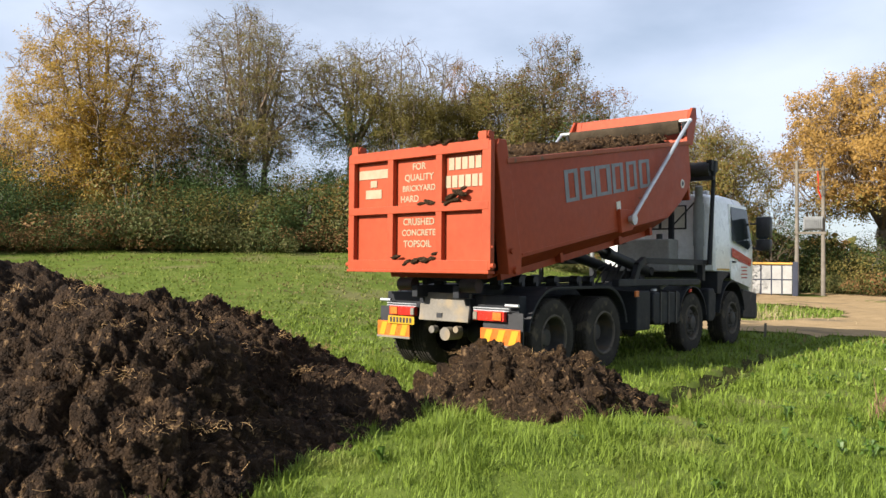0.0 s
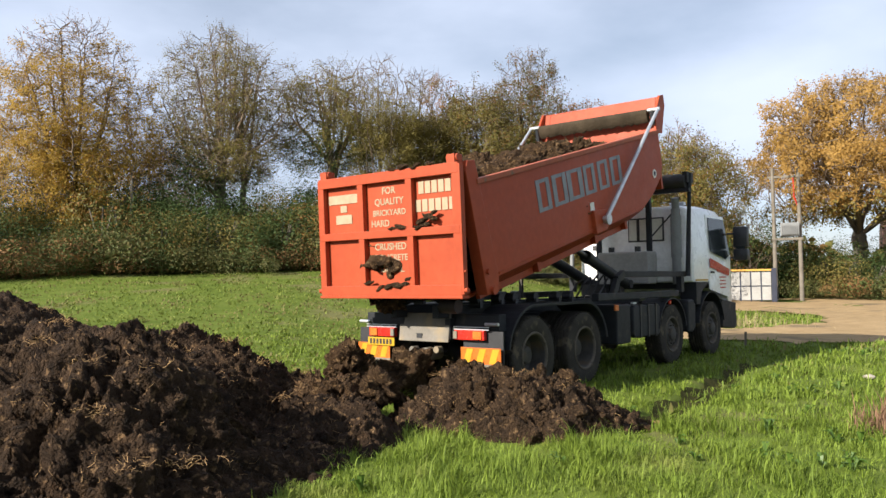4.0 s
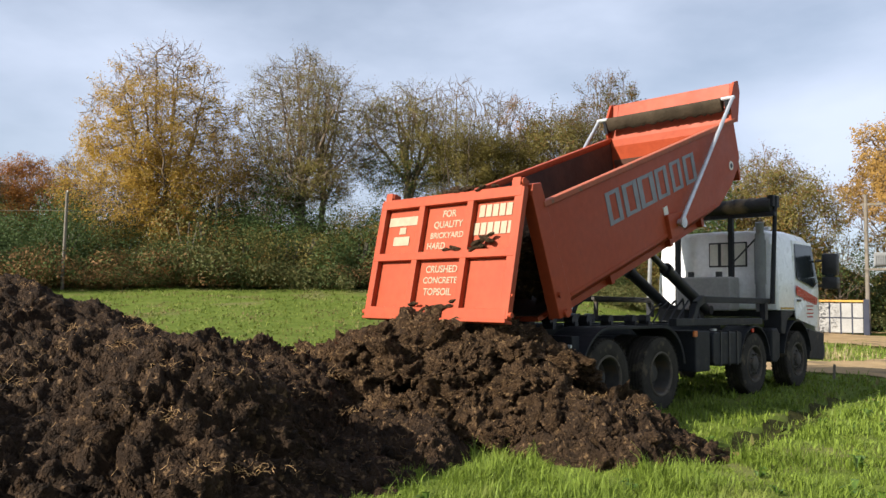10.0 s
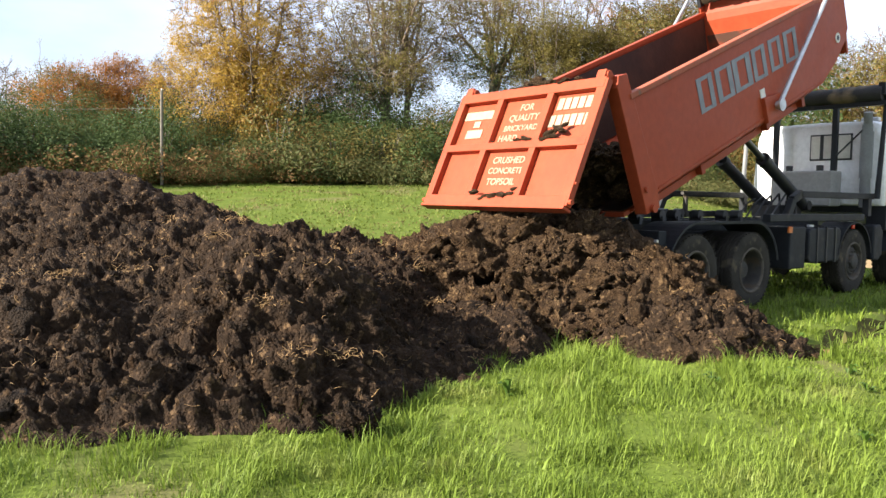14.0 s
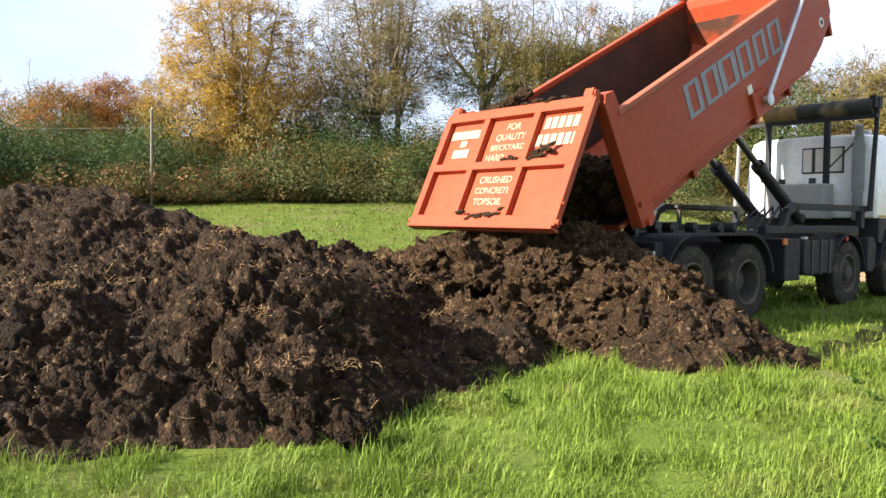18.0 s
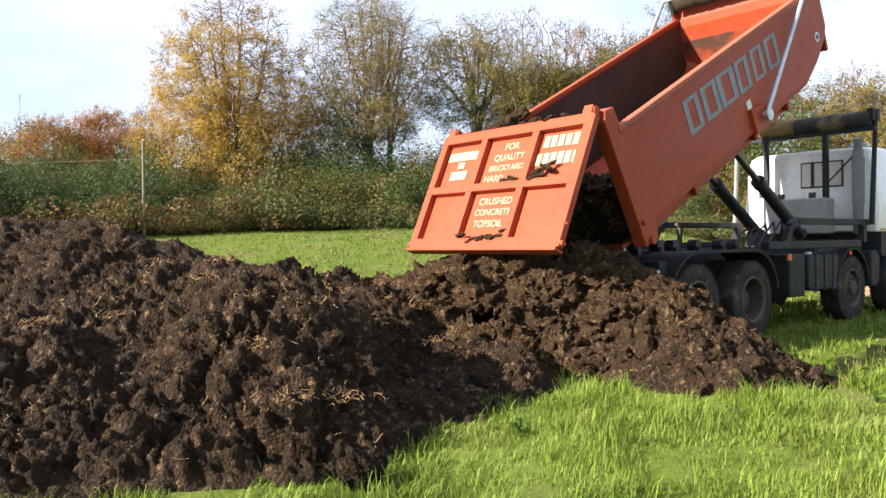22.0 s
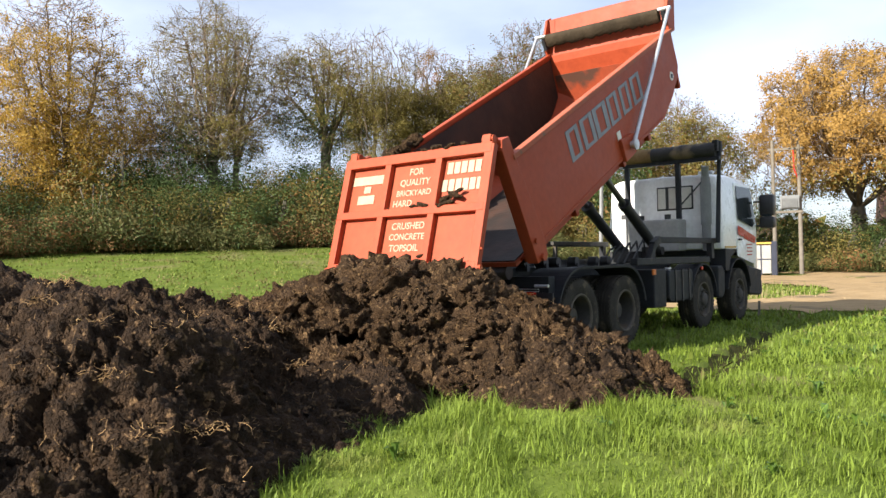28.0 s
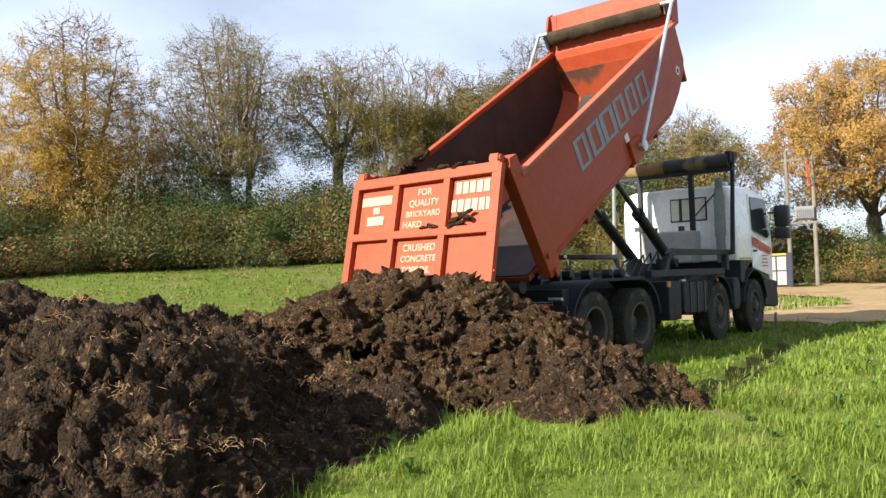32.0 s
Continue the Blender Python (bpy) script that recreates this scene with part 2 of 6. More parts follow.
M_TILE = mat("clay_roof_tile", (0.12, 0.06, 0.04), (0.2, 0.10, 0.06), 3, 0.85, bump=0.5, bump_scale=12)
LEAF = {
    "yellow": mat("yellow_leaves", (0.31, 0.19, 0.03), (0.47, 0.31, 0.06), 0.5, 0.6, bump=0, spec=0.2, island=0.16, through=0.4),
    "russet": mat("russet_leaves", (0.2393, 0.09204, 0.0203), (0.4142, 0.1841, 0.03682), 0.5, 0.6, bump=0, spec=0.2, island=0.16, through=0.4),
    "orange": mat("orange_oak_leaves", (0.25, 0.145, 0.036), (0.44, 0.265, 0.072), 0.5, 0.6, bump=0, spec=0.2, island=0.16, through=0.4),
    "olive": mat("olive_leaves", (0.125, 0.104, 0.027), (0.285, 0.232, 0.07), 0.5, 0.6, bump=0, spec=0.2, island=0.16, through=0.4),
    "green": mat("dark_green_leaves", (0.024, 0.045, 0.013), (0.082, 0.118, 0.034), 0.6, 0.65, bump=0, spec=0.2, island=0.3, through=0.25),
    "mixed": mat("turning_leaves", (0.085, 0.09, 0.024), (0.205, 0.175, 0.052), 0.6, 0.6, bump=0, spec=0.2, island=0.25, through=0.3, fine=(0.19, 0.098, 0.028)),
    "bracken": mat("brown_bracken", (0.128, 0.068, 0.025), (0.255, 0.142, 0.058), 0.7, 0.75, bump=0, spec=0.2, island=0.22, through=0.25, fine=(0.07363, 0.1012, 0.02761)),
    "bramble": mat("green_bramble", (0.050, 0.066, 0.019), (0.125, 0.132, 0.044), 0.7, 0.6, bump=0, spec=0.2, island=0.22, through=0.25, fine=(0.118, 0.1003, 0.03304)),
    "purple": mat("bare_birch_haze", (0.1473, 0.1012, 0.07823), (0.2393, 0.1749, 0.1381), 0.6, 0.8, bump=0, spec=0.2, island=0.4, through=0.2),
}


M_CREAM = mat("pale_cream", (0.55, 0.52, 0.45), (0.68, 0.65, 0.58), 5, 0.4, bump=0)
M_DARKGLASS = mat("dark_window_glass", (0.012, 0.016, 0.018), (0.022, 0.028, 0.03), 2, 0.1, bump=0, spec=0.3)


# ---- building helpers ----
class Geo:
    """Gathers vertices and faces of one part."""

    def __init__(self):
        self.v, self.f = [], []

    def add(self, verts, faces):
        k = len(self.v)
        self.v += [tuple(p) for p in verts]
        self.f += [tuple(i + k for i in q) for q in faces]
        return self

    def box(self, c, s, turn=None):
        x, y, z = (a / 2 for a in s)
        pts = [Vector(p) for p in ((-x, -y, -z), (x, -y, -z), (x, y, -z), (-x, y, -z), (-x, -y, z), (x, -y, z), (x, y, z), (-x, y, z))]
        if turn:
            r = Euler([radians(a) for a in turn]).to_matrix()
            pts = [r @ p for p in pts]
        return self.add([p + Vector(c) for p in pts], [(3, 2, 1, 0), (4, 5, 6, 7), (0, 1, 5, 4), (1, 2, 6, 5), (2, 3, 7, 6), (3, 0, 4, 7)])

    def beam(self, a, b, w, h):
        a, b = Vector(a), Vector(b)
        d = (b - a).normalized()
        side = d.cross(Vector((0, 0, 1)))
        side = side.normalized() if side.length > 0.05 else Vector((1, 0, 0))
        up = side.cross(d)
        pts = [p + side * sx * w / 2 + up * sz * h / 2 for p in (a, b) for sx, sz in ((-1, -1), (1, -1), (1, 1), (-1, 1))]
        return self.add(pts, [(3, 2, 1, 0), (4, 5, 6, 7), (0, 1, 5, 4), (1, 2, 6, 5), (2, 3, 7, 6), (3, 0, 4, 7)])

    def tube(self, a, b, r0, r1=None, n=12, caps=True):
        a, b, r1 = Vector(a), Vector(b), r0 if r1 is None else r1
        d = (b - a).normalized()
        e = d.orthogonal().normalized()
        g = d.cross(e)
        ring = [(math.cos(2 * math.pi * k / n), math.sin(2 * math.pi * k / n)) for k in range(n)]
        pts = [p + (e * c + g * s) * r for p, r in ((a, r0), (b, r1)) for c, s in ring]
        fs = [(k, (k + 1) % n, n + (k + 1) % n, n + k) for k in range(n)]
        if caps:
            fs += [tuple(range(n - 1, -1, -1)), tuple(range(n, 2 * n))]
        return self.add(pts, fs)

    def path(self, pts, r, n=8):
        for a, b in zip(pts, pts[1:]):
            self.tube(a, b, r, r, n)
        return self

    def lathe(self, prof, n=40, axis="x"):
        """prof: (along, radius) pairs, turned round the x axis."""
        m, pts = len(prof), []
        for k in range(n):
            c, s = math.cos(2 * math.pi * k / n), math.sin(2 * math.pi * k / n)
            pts += [(u, r * c, r * s) for u, r in prof]
        fs = [(k * m + j, ((k + 1) % n) * m + j, ((k + 1) % n) * m + j + 1, k * m + j + 1) for k in range(n) for j in range(m - 1)]
        return self.add(pts, fs)

    def prism(self, poly, x0, x1):
        """A (y, z) outline, drawn out from x0 to x1."""
        n = len(poly)
        pts = [(x, y, z) for x in (x0, x1) for y, z in poly]
        return self.add(pts, [(k, (k + 1) % n, n + (k + 1) % n, n + k) for k in range(n)] + [tuple(range(n - 1, -1, -1)), tuple(range(n, 2 * n))])

    def loft(self, rings, closed=True):
        """A skin over equal rings of points, capped at both ends."""
        n = len(rings[0])
        fs = [(i * n + j, i * n + (j + 1) % n, (i + 1) * n + (j + 1) % n, (i + 1) * n + j) for i in range(len(rings) - 1) for j in range(n)]
        return self.add([p for r in rings for p in r], fs + [tuple(range(n - 1, -1, -1)), tuple((len(rings) - 1) * n + j for j in range(n))])

    def ball(self, c, r, sub=1, squash=1.0):
        bm = bmesh.new()
        bmesh.ops.create_icosphere(bm, subdivisions=sub, radius=r)
        pts, fs = [v.co.copy() for v in bm.verts], [[v.index for v in f.verts] for f in bm.faces]
        bm.free()
        return self.add([(c[0] + p.x, c[1] + p.y, c[2] + p.z * squash) for p in pts], fs)

    def mesh(self, name, material, bevel=0.0, smooth=False):
        me = bpy.data.meshes.new(name)
        me.from_pydata(self.v, [], self.f)
        bm = bmesh.new()
        bm.from_mesh(me)
        bmesh.ops.recalc_face_normals(bm, faces=bm.faces)
        if bevel:
            es = [e for e in bm.edges if len(e.link_faces) == 2 and e.calc_face_angle(0) > 0.6]
            bmesh.ops.bevel(bm, geom=es, offset=bevel, segments=2, profile=0.5, affect="EDGES", clamp_overlap=True)
        bm.to_mesh(me)
        bm.free()
        me.materials.append(material)
        if smooth:
            me.shade_smooth()
            me.set_sharp_from_angle(angle=radians(35))
        return me


def part(name, geo, material, parent, label="", bevel=0.0, smooth=False, at=None):
    ob = new(name, geo if isinstance(geo, bpy.types.Mesh) else geo.mesh(name, material, bevel, smooth))
    ob.parent = parent
    if at is not None:
        ob.matrix_basis = at
    return tagged(ob, label)


def thing(name, label, category, at=None, group="", kind=""):
    ob = new(name)
    ob.empty_display_size = 0.2
    if at is not None:
        ob.matrix_basis = at
    return tagged(ob, label, category, group, kind)


def quick_mesh(name, verts, faces, material, smooth=False):
    """A mesh straight from arrays of equal-sided faces."""
    me = bpy.data.meshes.new(name)
    verts, faces = np.asarray(verts, np.float32), np.asarray(faces, np.int32)
    k = faces.shape[1]
    me.vertices.add(len(verts))
    me.vertices.foreach_set("co", verts.ravel())
    me.loops.add(faces.size)
    me.loops.foreach_set("vertex_index", faces.ravel())
    me.polygons.add(len(faces))
    me.polygons.foreach_set("loop_start", np.arange(0, faces.size, k, dtype=np.int32))
    me.polygons.foreach_set("loop_total", np.full(len(faces), k, np.int32))
    me.update(calc_edges=True)
    me.validate()
    me.materials.append(material)
    if smooth:
        me.shade_smooth()
    return me


def hash3(i):
    """Random places in whole-numbered cells."""
    i = i.astype(np.int64)
    h = (i[..., 0] * 73856093) ^ (i[..., 1] * 19349663) ^ (i[..., 2] * 83492791)
    out = []
    for k in (12345, 98731, 55501):
        a = (h * 2654435761 + k * 40503) & 0xFFFFFFFF
        a = ((a ^ (a >> 15)) * 2246822519) & 0xFFFFFFFF
        a = ((a ^ (a >> 13)) * 3266489917) & 0xFFFFFFFF
        out.append(((a ^ (a >> 16)) & 0xFFFF) / 65535.0)
    return np.stack(out, -1)


def clods(p, freq):
    """Rounded lumps: one in the middle of a lump, falling to 0 at its edge."""
    q = p * freq
    base = np.floor(q)
    best = np.full(len(p), 9.0)
    for dx in (-1, 0, 1):
        for dy in (-1, 0, 1):
            for dz in (-1, 0, 1):
                c = base + (dx, dy, dz)
                d = ((c + hash3(c) - q) ** 2).sum(-1)
                best = np.minimum(best, d)
    return 1.0 - np.clip(np.sqrt(best), 0, 1.1) / 1.1


def wave(p, freq, seed=0.0):
    """Smooth uneven noise from -1 to 1 over the plane."""
    x, y = p[:, 0] * freq + seed, p[:, 1] * freq + seed * 1.7
    return (np.sin(x * 1.3 + 1.7 * np.sin(y * 0.9)) + np.sin(y * 1.7 + 1.3 * np.sin(x * 1.1 + 2)) + np.sin((x + y) * 2.3 + seed)) / 3


def drift(p, freq):
    """Smooth lattice noise, -1 to 1, of a place in space."""
    q = p * freq
    i = np.floor(q)
    f = q - i
    f = f * f * (3 - 2 * f)
    out = np.zeros(len(p))
    for dx in (0, 1):
        for dy in (0, 1):
            for dz in (0, 1):
                w = (f[:, 0] if dx else 1 - f[:, 0]) * (f[:, 1] if dy else 1 - f[:, 1]) * (f[:, 2] if dz else 1 - f[:, 2])
                out += w * hash3(i + (dx, dy, dz))[:, 0]
    return out * 2 - 1


def rough_clods(p, normal, big=0.16, size=1.0):
    """Torn, crumbly relief: domed clods of four sizes, bent out of round, with sharp gaps between them and ragged skins."""
    bend = np.stack([drift(p + s, 4.5 / size) for s in (0.0, 31.7, 57.3)], 1) * 0.15 * size + np.stack([drift(p + s, 13.0 / size) for s in (11.0, 23.1, 71.9)], 1) * 0.045 * size
    w = p + bend

    def dome(freq, shift):
        return 1.0 - (1.0 - clods(w + shift, freq / size)) ** 2 - 0.6

    patch = drift(p + 40, 1.7 / size)
    d = 1.0 * drift(w + 5.0, 1.5 / size) + 1.0 * dome(2.2, 0.0) + 1.1 * dome(4.8, 7.3) * (0.8 + 0.6 * patch) + 0.95 * dome(9.5, 3.1) * (0.9 - 0.4 * patch) + 0.5 * dome(20.0, 13.7)
    torn = 0.45 + 0.75 * np.clip(0.5 + 1.2 * drift(p + 63, 2.3 / size), 0, 1)
    rag = torn * sum(a * (0.5 - np.abs(drift(w * (1, 1, 0.55) + s, f / size))) for a, f, s in ((0.8, 5.0, 3.0), (0.75, 11.0, 9.0), (0.55, 24.0, 17.0), (0.24, 50.0, 29.0)))
    return p + normal * (big * (d + rag - 0.8))[:, None]


def spot(bearing, distance):
    """A place in the plan: degrees to the left of +y and metres, from where the field is looked at."""
    b = radians(bearing)
    return 6.45 - math.sin(b) * distance, -8.65 + math.cos(b) * distance


# ---- ground ----
def land(p):
    """The field's height: level by the truck, rising gently towards the hedge."""
    x, y = p[:, 0], p[:, 1]
    rise = -x - 7.0
    h = 0.044 * np.where(rise > 12, rise, np.log1p(np.exp(np.clip(rise, -30, 12) * 0.5)) / 0.5)
    h = np.minimum(h, 2.3) + 0.010 * np.clip(y - 18, 0, 40)
    side = np.clip((-x - 8) / 12, 0, 1)
    h = h + 0.066 * np.clip(y, 0, 22) * side * side * (3 - 2 * side)
    h = h + 0.0010 * np.clip(-x - 14, 0, 24) ** 2
    near = np.exp(-((x * x + (y - 3) ** 2) / 60.0) ** 2)
    h = h + 0.05 * wave(p, 0.5, 2.0) * (1 - 0.7 * near) - 0.06 * np.exp(-((x - 6) ** 2 + (y + 8) ** 2) / 12)
    rut = np.exp(-((x - 2.99 + 0.113 * y) / 0.13) ** 2) * 0.15 + np.exp(-((x - 3.27 + 0.095 * y) / 0.11) ** 2) * 0.11 * (y < 3.0)
    return h - rut * (np.clip((y + 2.2) / 1.2, 0, 1) * np.clip((12 - y) / 3, 0, 1)) + 0.09 / (1 + np.exp(-(x - 3.0) * 3)) * np.clip((9 - np.abs(y - 2)) / 4, 0, 1)


def land_at(x, y):
    return float(land(np.array([[x, y]]))[0])


def build_ground():
    def axis(lo, hi, fine_lo, fine_hi, step):
        mid = np.arange(fine_lo, fine_hi, step)
        left = fine_lo - np.geomspace(step, fine_lo - lo, 46)[::-1]
        right = fine_hi + np.geomspace(step, hi - fine_hi, 46)
        return np.concatenate([left, mid, right])
    xs, ys = axis(-1500, 1500, -9, 9, 0.13), axis(-1500, 1500, -10, 14, 0.13)
    xs = np.sort(np.concatenate([xs[(xs < 2.1) | (xs > 3.7)], np.arange(2.1, 3.7, 0.04)]))
    gx, gy = np.meshgrid(xs, ys)
    p = np.stack([gx.ravel(), gy.ravel()], 1)
    z = land(p) + 0.012 * wave(p, 9.0, 4.0)
    n, m = len(xs), len(ys)
    i = np.arange(n * m).reshape(m, n)
    faces = np.stack([i[:-1, :-1], i[:-1, 1:], i[1:, 1:], i[1:, :-1]], -1).reshape(-1, 4)
    ob = new("ground", quick_mesh("ground", np.column_stack([p, z]), faces, M_EARTH, True))
    tagged(ob, "sloping green pasture with short grass and bare patches", "field", kind="structure")


def track_here(p):
    """Where the stony farm track lies."""
    x, y = p[:, 0], p[:, 1]
    w = 0.35 * wave(p, 0.8, 1.0) + 0.2 * wave(p, 2.2, 3.0)
    front = y > 9.4 + 0.4 * np.clip(x, 0, 12) + 0.5 * np.clip(-x, 0, 9) + w
    island = ((x + 5.6) / (6.0 + w)) ** 2 + ((y - 18.3) / (5.8 + w)) ** 2 < 1
    back = y < 39 + 0.35 * x + w
    return front & ~island & back & (x > -9 - 0.2 * (y - 10)) & (x < 40) & ~((x < -3) & (y < 14))


def build_track():
    s = 0.22
    xs, ys = np.arange(-14, 30, s), np.arange(5, 44, s)
    gx, gy = np.meshgrid(xs, ys)
    p = np.stack([gx.ravel(), gy.ravel()], 1)
    keep = track_here(p).reshape(gx.shape)
    z = land(p) + 0.03 + 0.018 * wave(p, 3.0, 5.0)
    n, m = len(xs), len(ys)
    i = np.arange(n * m).reshape(m, n)
    ok = keep[:-1, :-1] & keep[1:, 1:] & keep[:-1, 1:] & keep[1:, :-1]
    faces = np.stack([i[:-1, :-1], i[:-1, 1:], i[1:, 1:], i[1:, :-1]], -1)[ok]
    used = np.unique(faces)
    remap = np.zeros(n * m, np.int64)
    remap[used] = np.arange(len(used))
    ob = new("road", quick_mesh("road", np.column_stack([p, z])[used], remap[faces], M_GRAVEL, True))
    tagged(ob, "pale stony farm track worn through the grass", "track", kind="structure")


def build_ruts():
    """Dark strips, part bare mud and part painted shade, in the two lines that the wheels have pressed into the grass.
    """
    for x0, slope, y0, y1, wide in ((2.99, 0.113, -1.0, 5.8, 0.15), (3.27, 0.095, -1.7, 2.8, 0.12)):
        ys, us = np.arange(y0, y1, 0.05), np.linspace(-1, 1, 7)
        gy, gu = np.meshgrid(ys, us, indexing="ij")
        p = np.stack([x0 - slope * gy.ravel() + wide * gu.ravel() * (1 + 0.4 * np.sin(gy.ravel() * 5.3)), gy.ravel()], 1)
        z = land(p) + 0.018 + 0.006 * wave(p, 14.0, 3.0)
        i = np.arange(len(p)).reshape(gy.shape)
        ok = (wave(p, 3.4, 2.0) > -0.9).reshape(gy.shape)[:-1, :-1]
        faces = np.stack([i[:-1, :-1], i[:-1, 1:], i[1:, 1:], i[1:, :-1]], -1)[ok]
        ob = new("wheel_rut", quick_mesh("wheel_rut", np.column_stack([p, z]), faces, M_RUT, True))
        tagged(ob, "muddy wheel rut pressed into the grass, its shade put into the colour", "rut", kind="structure")


# ---- muck heaps ----
OLD_HEAP = [(-2.6, -9.0, 0.4, 2.8, 1.6), (-1.4, -7.6, 0.58, 3.4, 1.6), (-0.6, -6.4, 1.02, 2.9, 1.5), (-0.1, -5.75, 1.14, 2.2, 1.5), (0.9, -5.42, 1.15, 1.4, 1.6), (1.35, -5.72, 0.8, 1.2, 1.4), (1.72, -5.93, 0.45, 0.62, 1.2), (1.35, -5.72, 0.8, 1.2, 1.4), (0.9, -5.42, 1.15, 1.4, 1.6), (-0.1, -5.75, 1.14, 2.2, 1.5), (-0.6, -5.1, 1.0, 1.9, 1.3), (-0.75, -4.5, 1.03, 1.8, 1.3), (-0.7, -3.9, 1.05, 1.6, 1.3), (-0.45, -3.5, 1.02, 1.3, 1.3), (0.05, -3.3, 0.5, 1.0, 1.0), (0.6, -3.35, 0.30, 0.9, 1.0), (1.1, -3.6, 0.22, 0.9, 1.1), (1.25, -4.3, 0.2, 0.9, 1.3), (1.5, -4.9, 0.24, 0.9, 1.3)]
HOLLOW = ((1.2, -4.5), (0.65, -3.9), 0.14, 0.28, 1.9)  # where a bucket has bitten into the old heap
BACK_HEAP = [(-8.6, -7.4, 1.70, 3.0, 1.4), (-7.2, -5.7, 1.74, 2.8, 1.4), (-6.3, -4.7, 1.66, 2.6, 1.4), (-5.7, -3.9, 1.36, 2.1, 1.4), (-5.2, -3.3, 0.6, 1.3, 1.2)]
SMALL_HEAP = [(1.4, -2.05, 0.25, 0.6, 1.4), (1.8, -1.98, 0.70, 0.85, 1.3), (2.3, -2.05, 0.52, 0.8, 1.5), (2.75, -1.98, 0.44, 0.65, 1.7), (3.05, -1.85, 0.32, 0.5, 1.7)]
NEW_HEAP = [(-0.9, -2.7, 1.0, 1.35, 1.4), (-0.3, -2.25, 1.25, 1.45, 1.4), (0.4, -1.85, 1.31, 1.5, 1.3), (1.0, -1.55, 1.24, 1.45, 1.2), (1.6, -1.5, 0.96, 1.2, 1.2), (2.3, -1.6, 0.58, 0.95, 1.4), (2.9, -1.6, 0.3, 0.7, 1.4)]


def heap_height(p, ridge):
    """A heap along a ridge line of (x, y, height, reach, fullness)."""
    best = np.zeros(len(p))
    for (x0, y0, h0, r0, e0), (x1, y1, h1, r1, e1) in zip(ridge, ridge[1:]):
        a, d = np.array((x0, y0)), np.array((x1 - x0, y1 - y0))
        t = np.clip(((p - a) @ d) / (d @ d), 0, 1)
        dist = np.hypot(*(p - a - t[:, None] * d).T)
        r, h = r0 + (r1 - r0) * t, h0 + (h1 - h0) * t
        u = np.clip(dist / r, 0, 1)
        best = np.maximum(best, h * (1 - u ** (e0 + (e1 - e0) * t)))
    if ridge is OLD_HEAP:
        a, b, floor, flat, slope = HOLLOW
        a, d = np.array(a), np.array(b) - np.array(a)
        t = np.clip(((p - a) @ d) / (d @ d), 0, 1)
        dist = np.hypot(*(p - a - t[:, None] * d).T)
        best = np.minimum(best, floor + slope * np.clip(dist - flat, 0, None))
    return best


def build_heap(name, ridge, step, material, label, big=0.17, straw=400, seed=1, count=40):
    rs = np.array(ridge)
    lo, hi = (rs[:, :2] - rs[:, 3:4]).min(0) - 0.1, (rs[:, :2] + rs[:, 3:4]).max(0) + 0.1
    xs, ys = np.arange(lo[0], hi[0], step), np.arange(lo[1], hi[1], step)
    gx, gy = np.meshgrid(xs, ys)
    p = np.stack([gx.ravel(), gy.ravel()], 1)
    wob = p + 0.16 * np.stack([wave(p, 1.7, seed), wave(p, 1.9, seed + 5)], 1)
    h = heap_height(wob, ridge)
    base = land(p)
    z = base + h * (1 + 0.10 * wave(p, 1.3, seed + 2)) - 0.06
    q = np.column_stack([p, z])
    g = np.gradient(z.reshape(gx.shape), step)
    nor = np.column_stack([-g[1].ravel(), -g[0].ravel(), np.ones(len(p))])
    nor /= np.linalg.norm(nor, axis=1)[:, None]
    fade = np.clip(h / 0.12, 0, 1)[:, None]
    q = q + (rough_clods(q + seed, nor, big) - seed - q) * fade
    q[:, 2] += 0.11 * np.clip(h / 0.06, 0, 1) * np.clip((0.5 - h) / 0.5, 0, 1) - (1 - fade[:, 0]) * 0.08
    n, m = len(xs), len(ys)
    i = np.arange(n * m).reshape(m, n)
    keep = (h.reshape(m, n) > 0.004)
    ok = keep[:-1, :-1] | keep[1:, 1:] | keep[:-1, 1:] | keep[1:, :-1]
    faces = np.stack([i[:-1, :-1], i[:-1, 1:], i[1:, 1:], i[1:, :-1]], -1)[ok]
    used = np.unique(faces)
    remap = np.zeros(n * m, np.int64)
    remap[used] = np.arange(len(used))
    heap = thing(name, label, "muck heap")
    part("mass", quick_mesh(name, q[used], remap[faces], material, False), None, heap)
    rng = np.random.default_rng(seed)
    # loose clods lying on the slope and round the foot
    pick = rng.choice(np.flatnonzero((h > 0.01) & (h < 0.95)), count)
    for k in pick:
        c = CLOD_MESHES[int(rng.integers(len(CLOD_MESHES)))]
        ob = part("clod", c[0 if material == M_MUCK else 1], None, heap)
        s = 0.03 + 0.13 * rng.random() ** 2.5
        ob.matrix_basis = Matrix.LocRotScale(Vector(q[k]), Euler(rng.uniform(0, 6, 3)), Vector((s, s, s * 0.8)))
    # straw stems
    pts = rng.choice(np.flatnonzero(h > 0.06), straw)
    patch = clods(q[pts], 1.6) > 0.68
    pts = pts[patch | (rng.random(straw) < 0.07)]
    tagged(part("straw", stems(q[pts] + nor[pts] * 0.008, rng, 0.03, 0.11, 0.0019), None, heap), "loose golden straw stems", kind="stuff")
    hubs = np.repeat(rng.choice(np.flatnonzero(h > 0.35), 2 + straw // 130), 45)
    near = q[hubs] + rng.normal(0, 1, (len(hubs), 3)) * (0.07, 0.07, 0.02) + nor[hubs] * 0.015
    tagged(part("straw", stems(near, rng, 0.02, 0.09, 0.0022), None, heap), "matted bunches of golden straw", kind="stuff")
    return heap


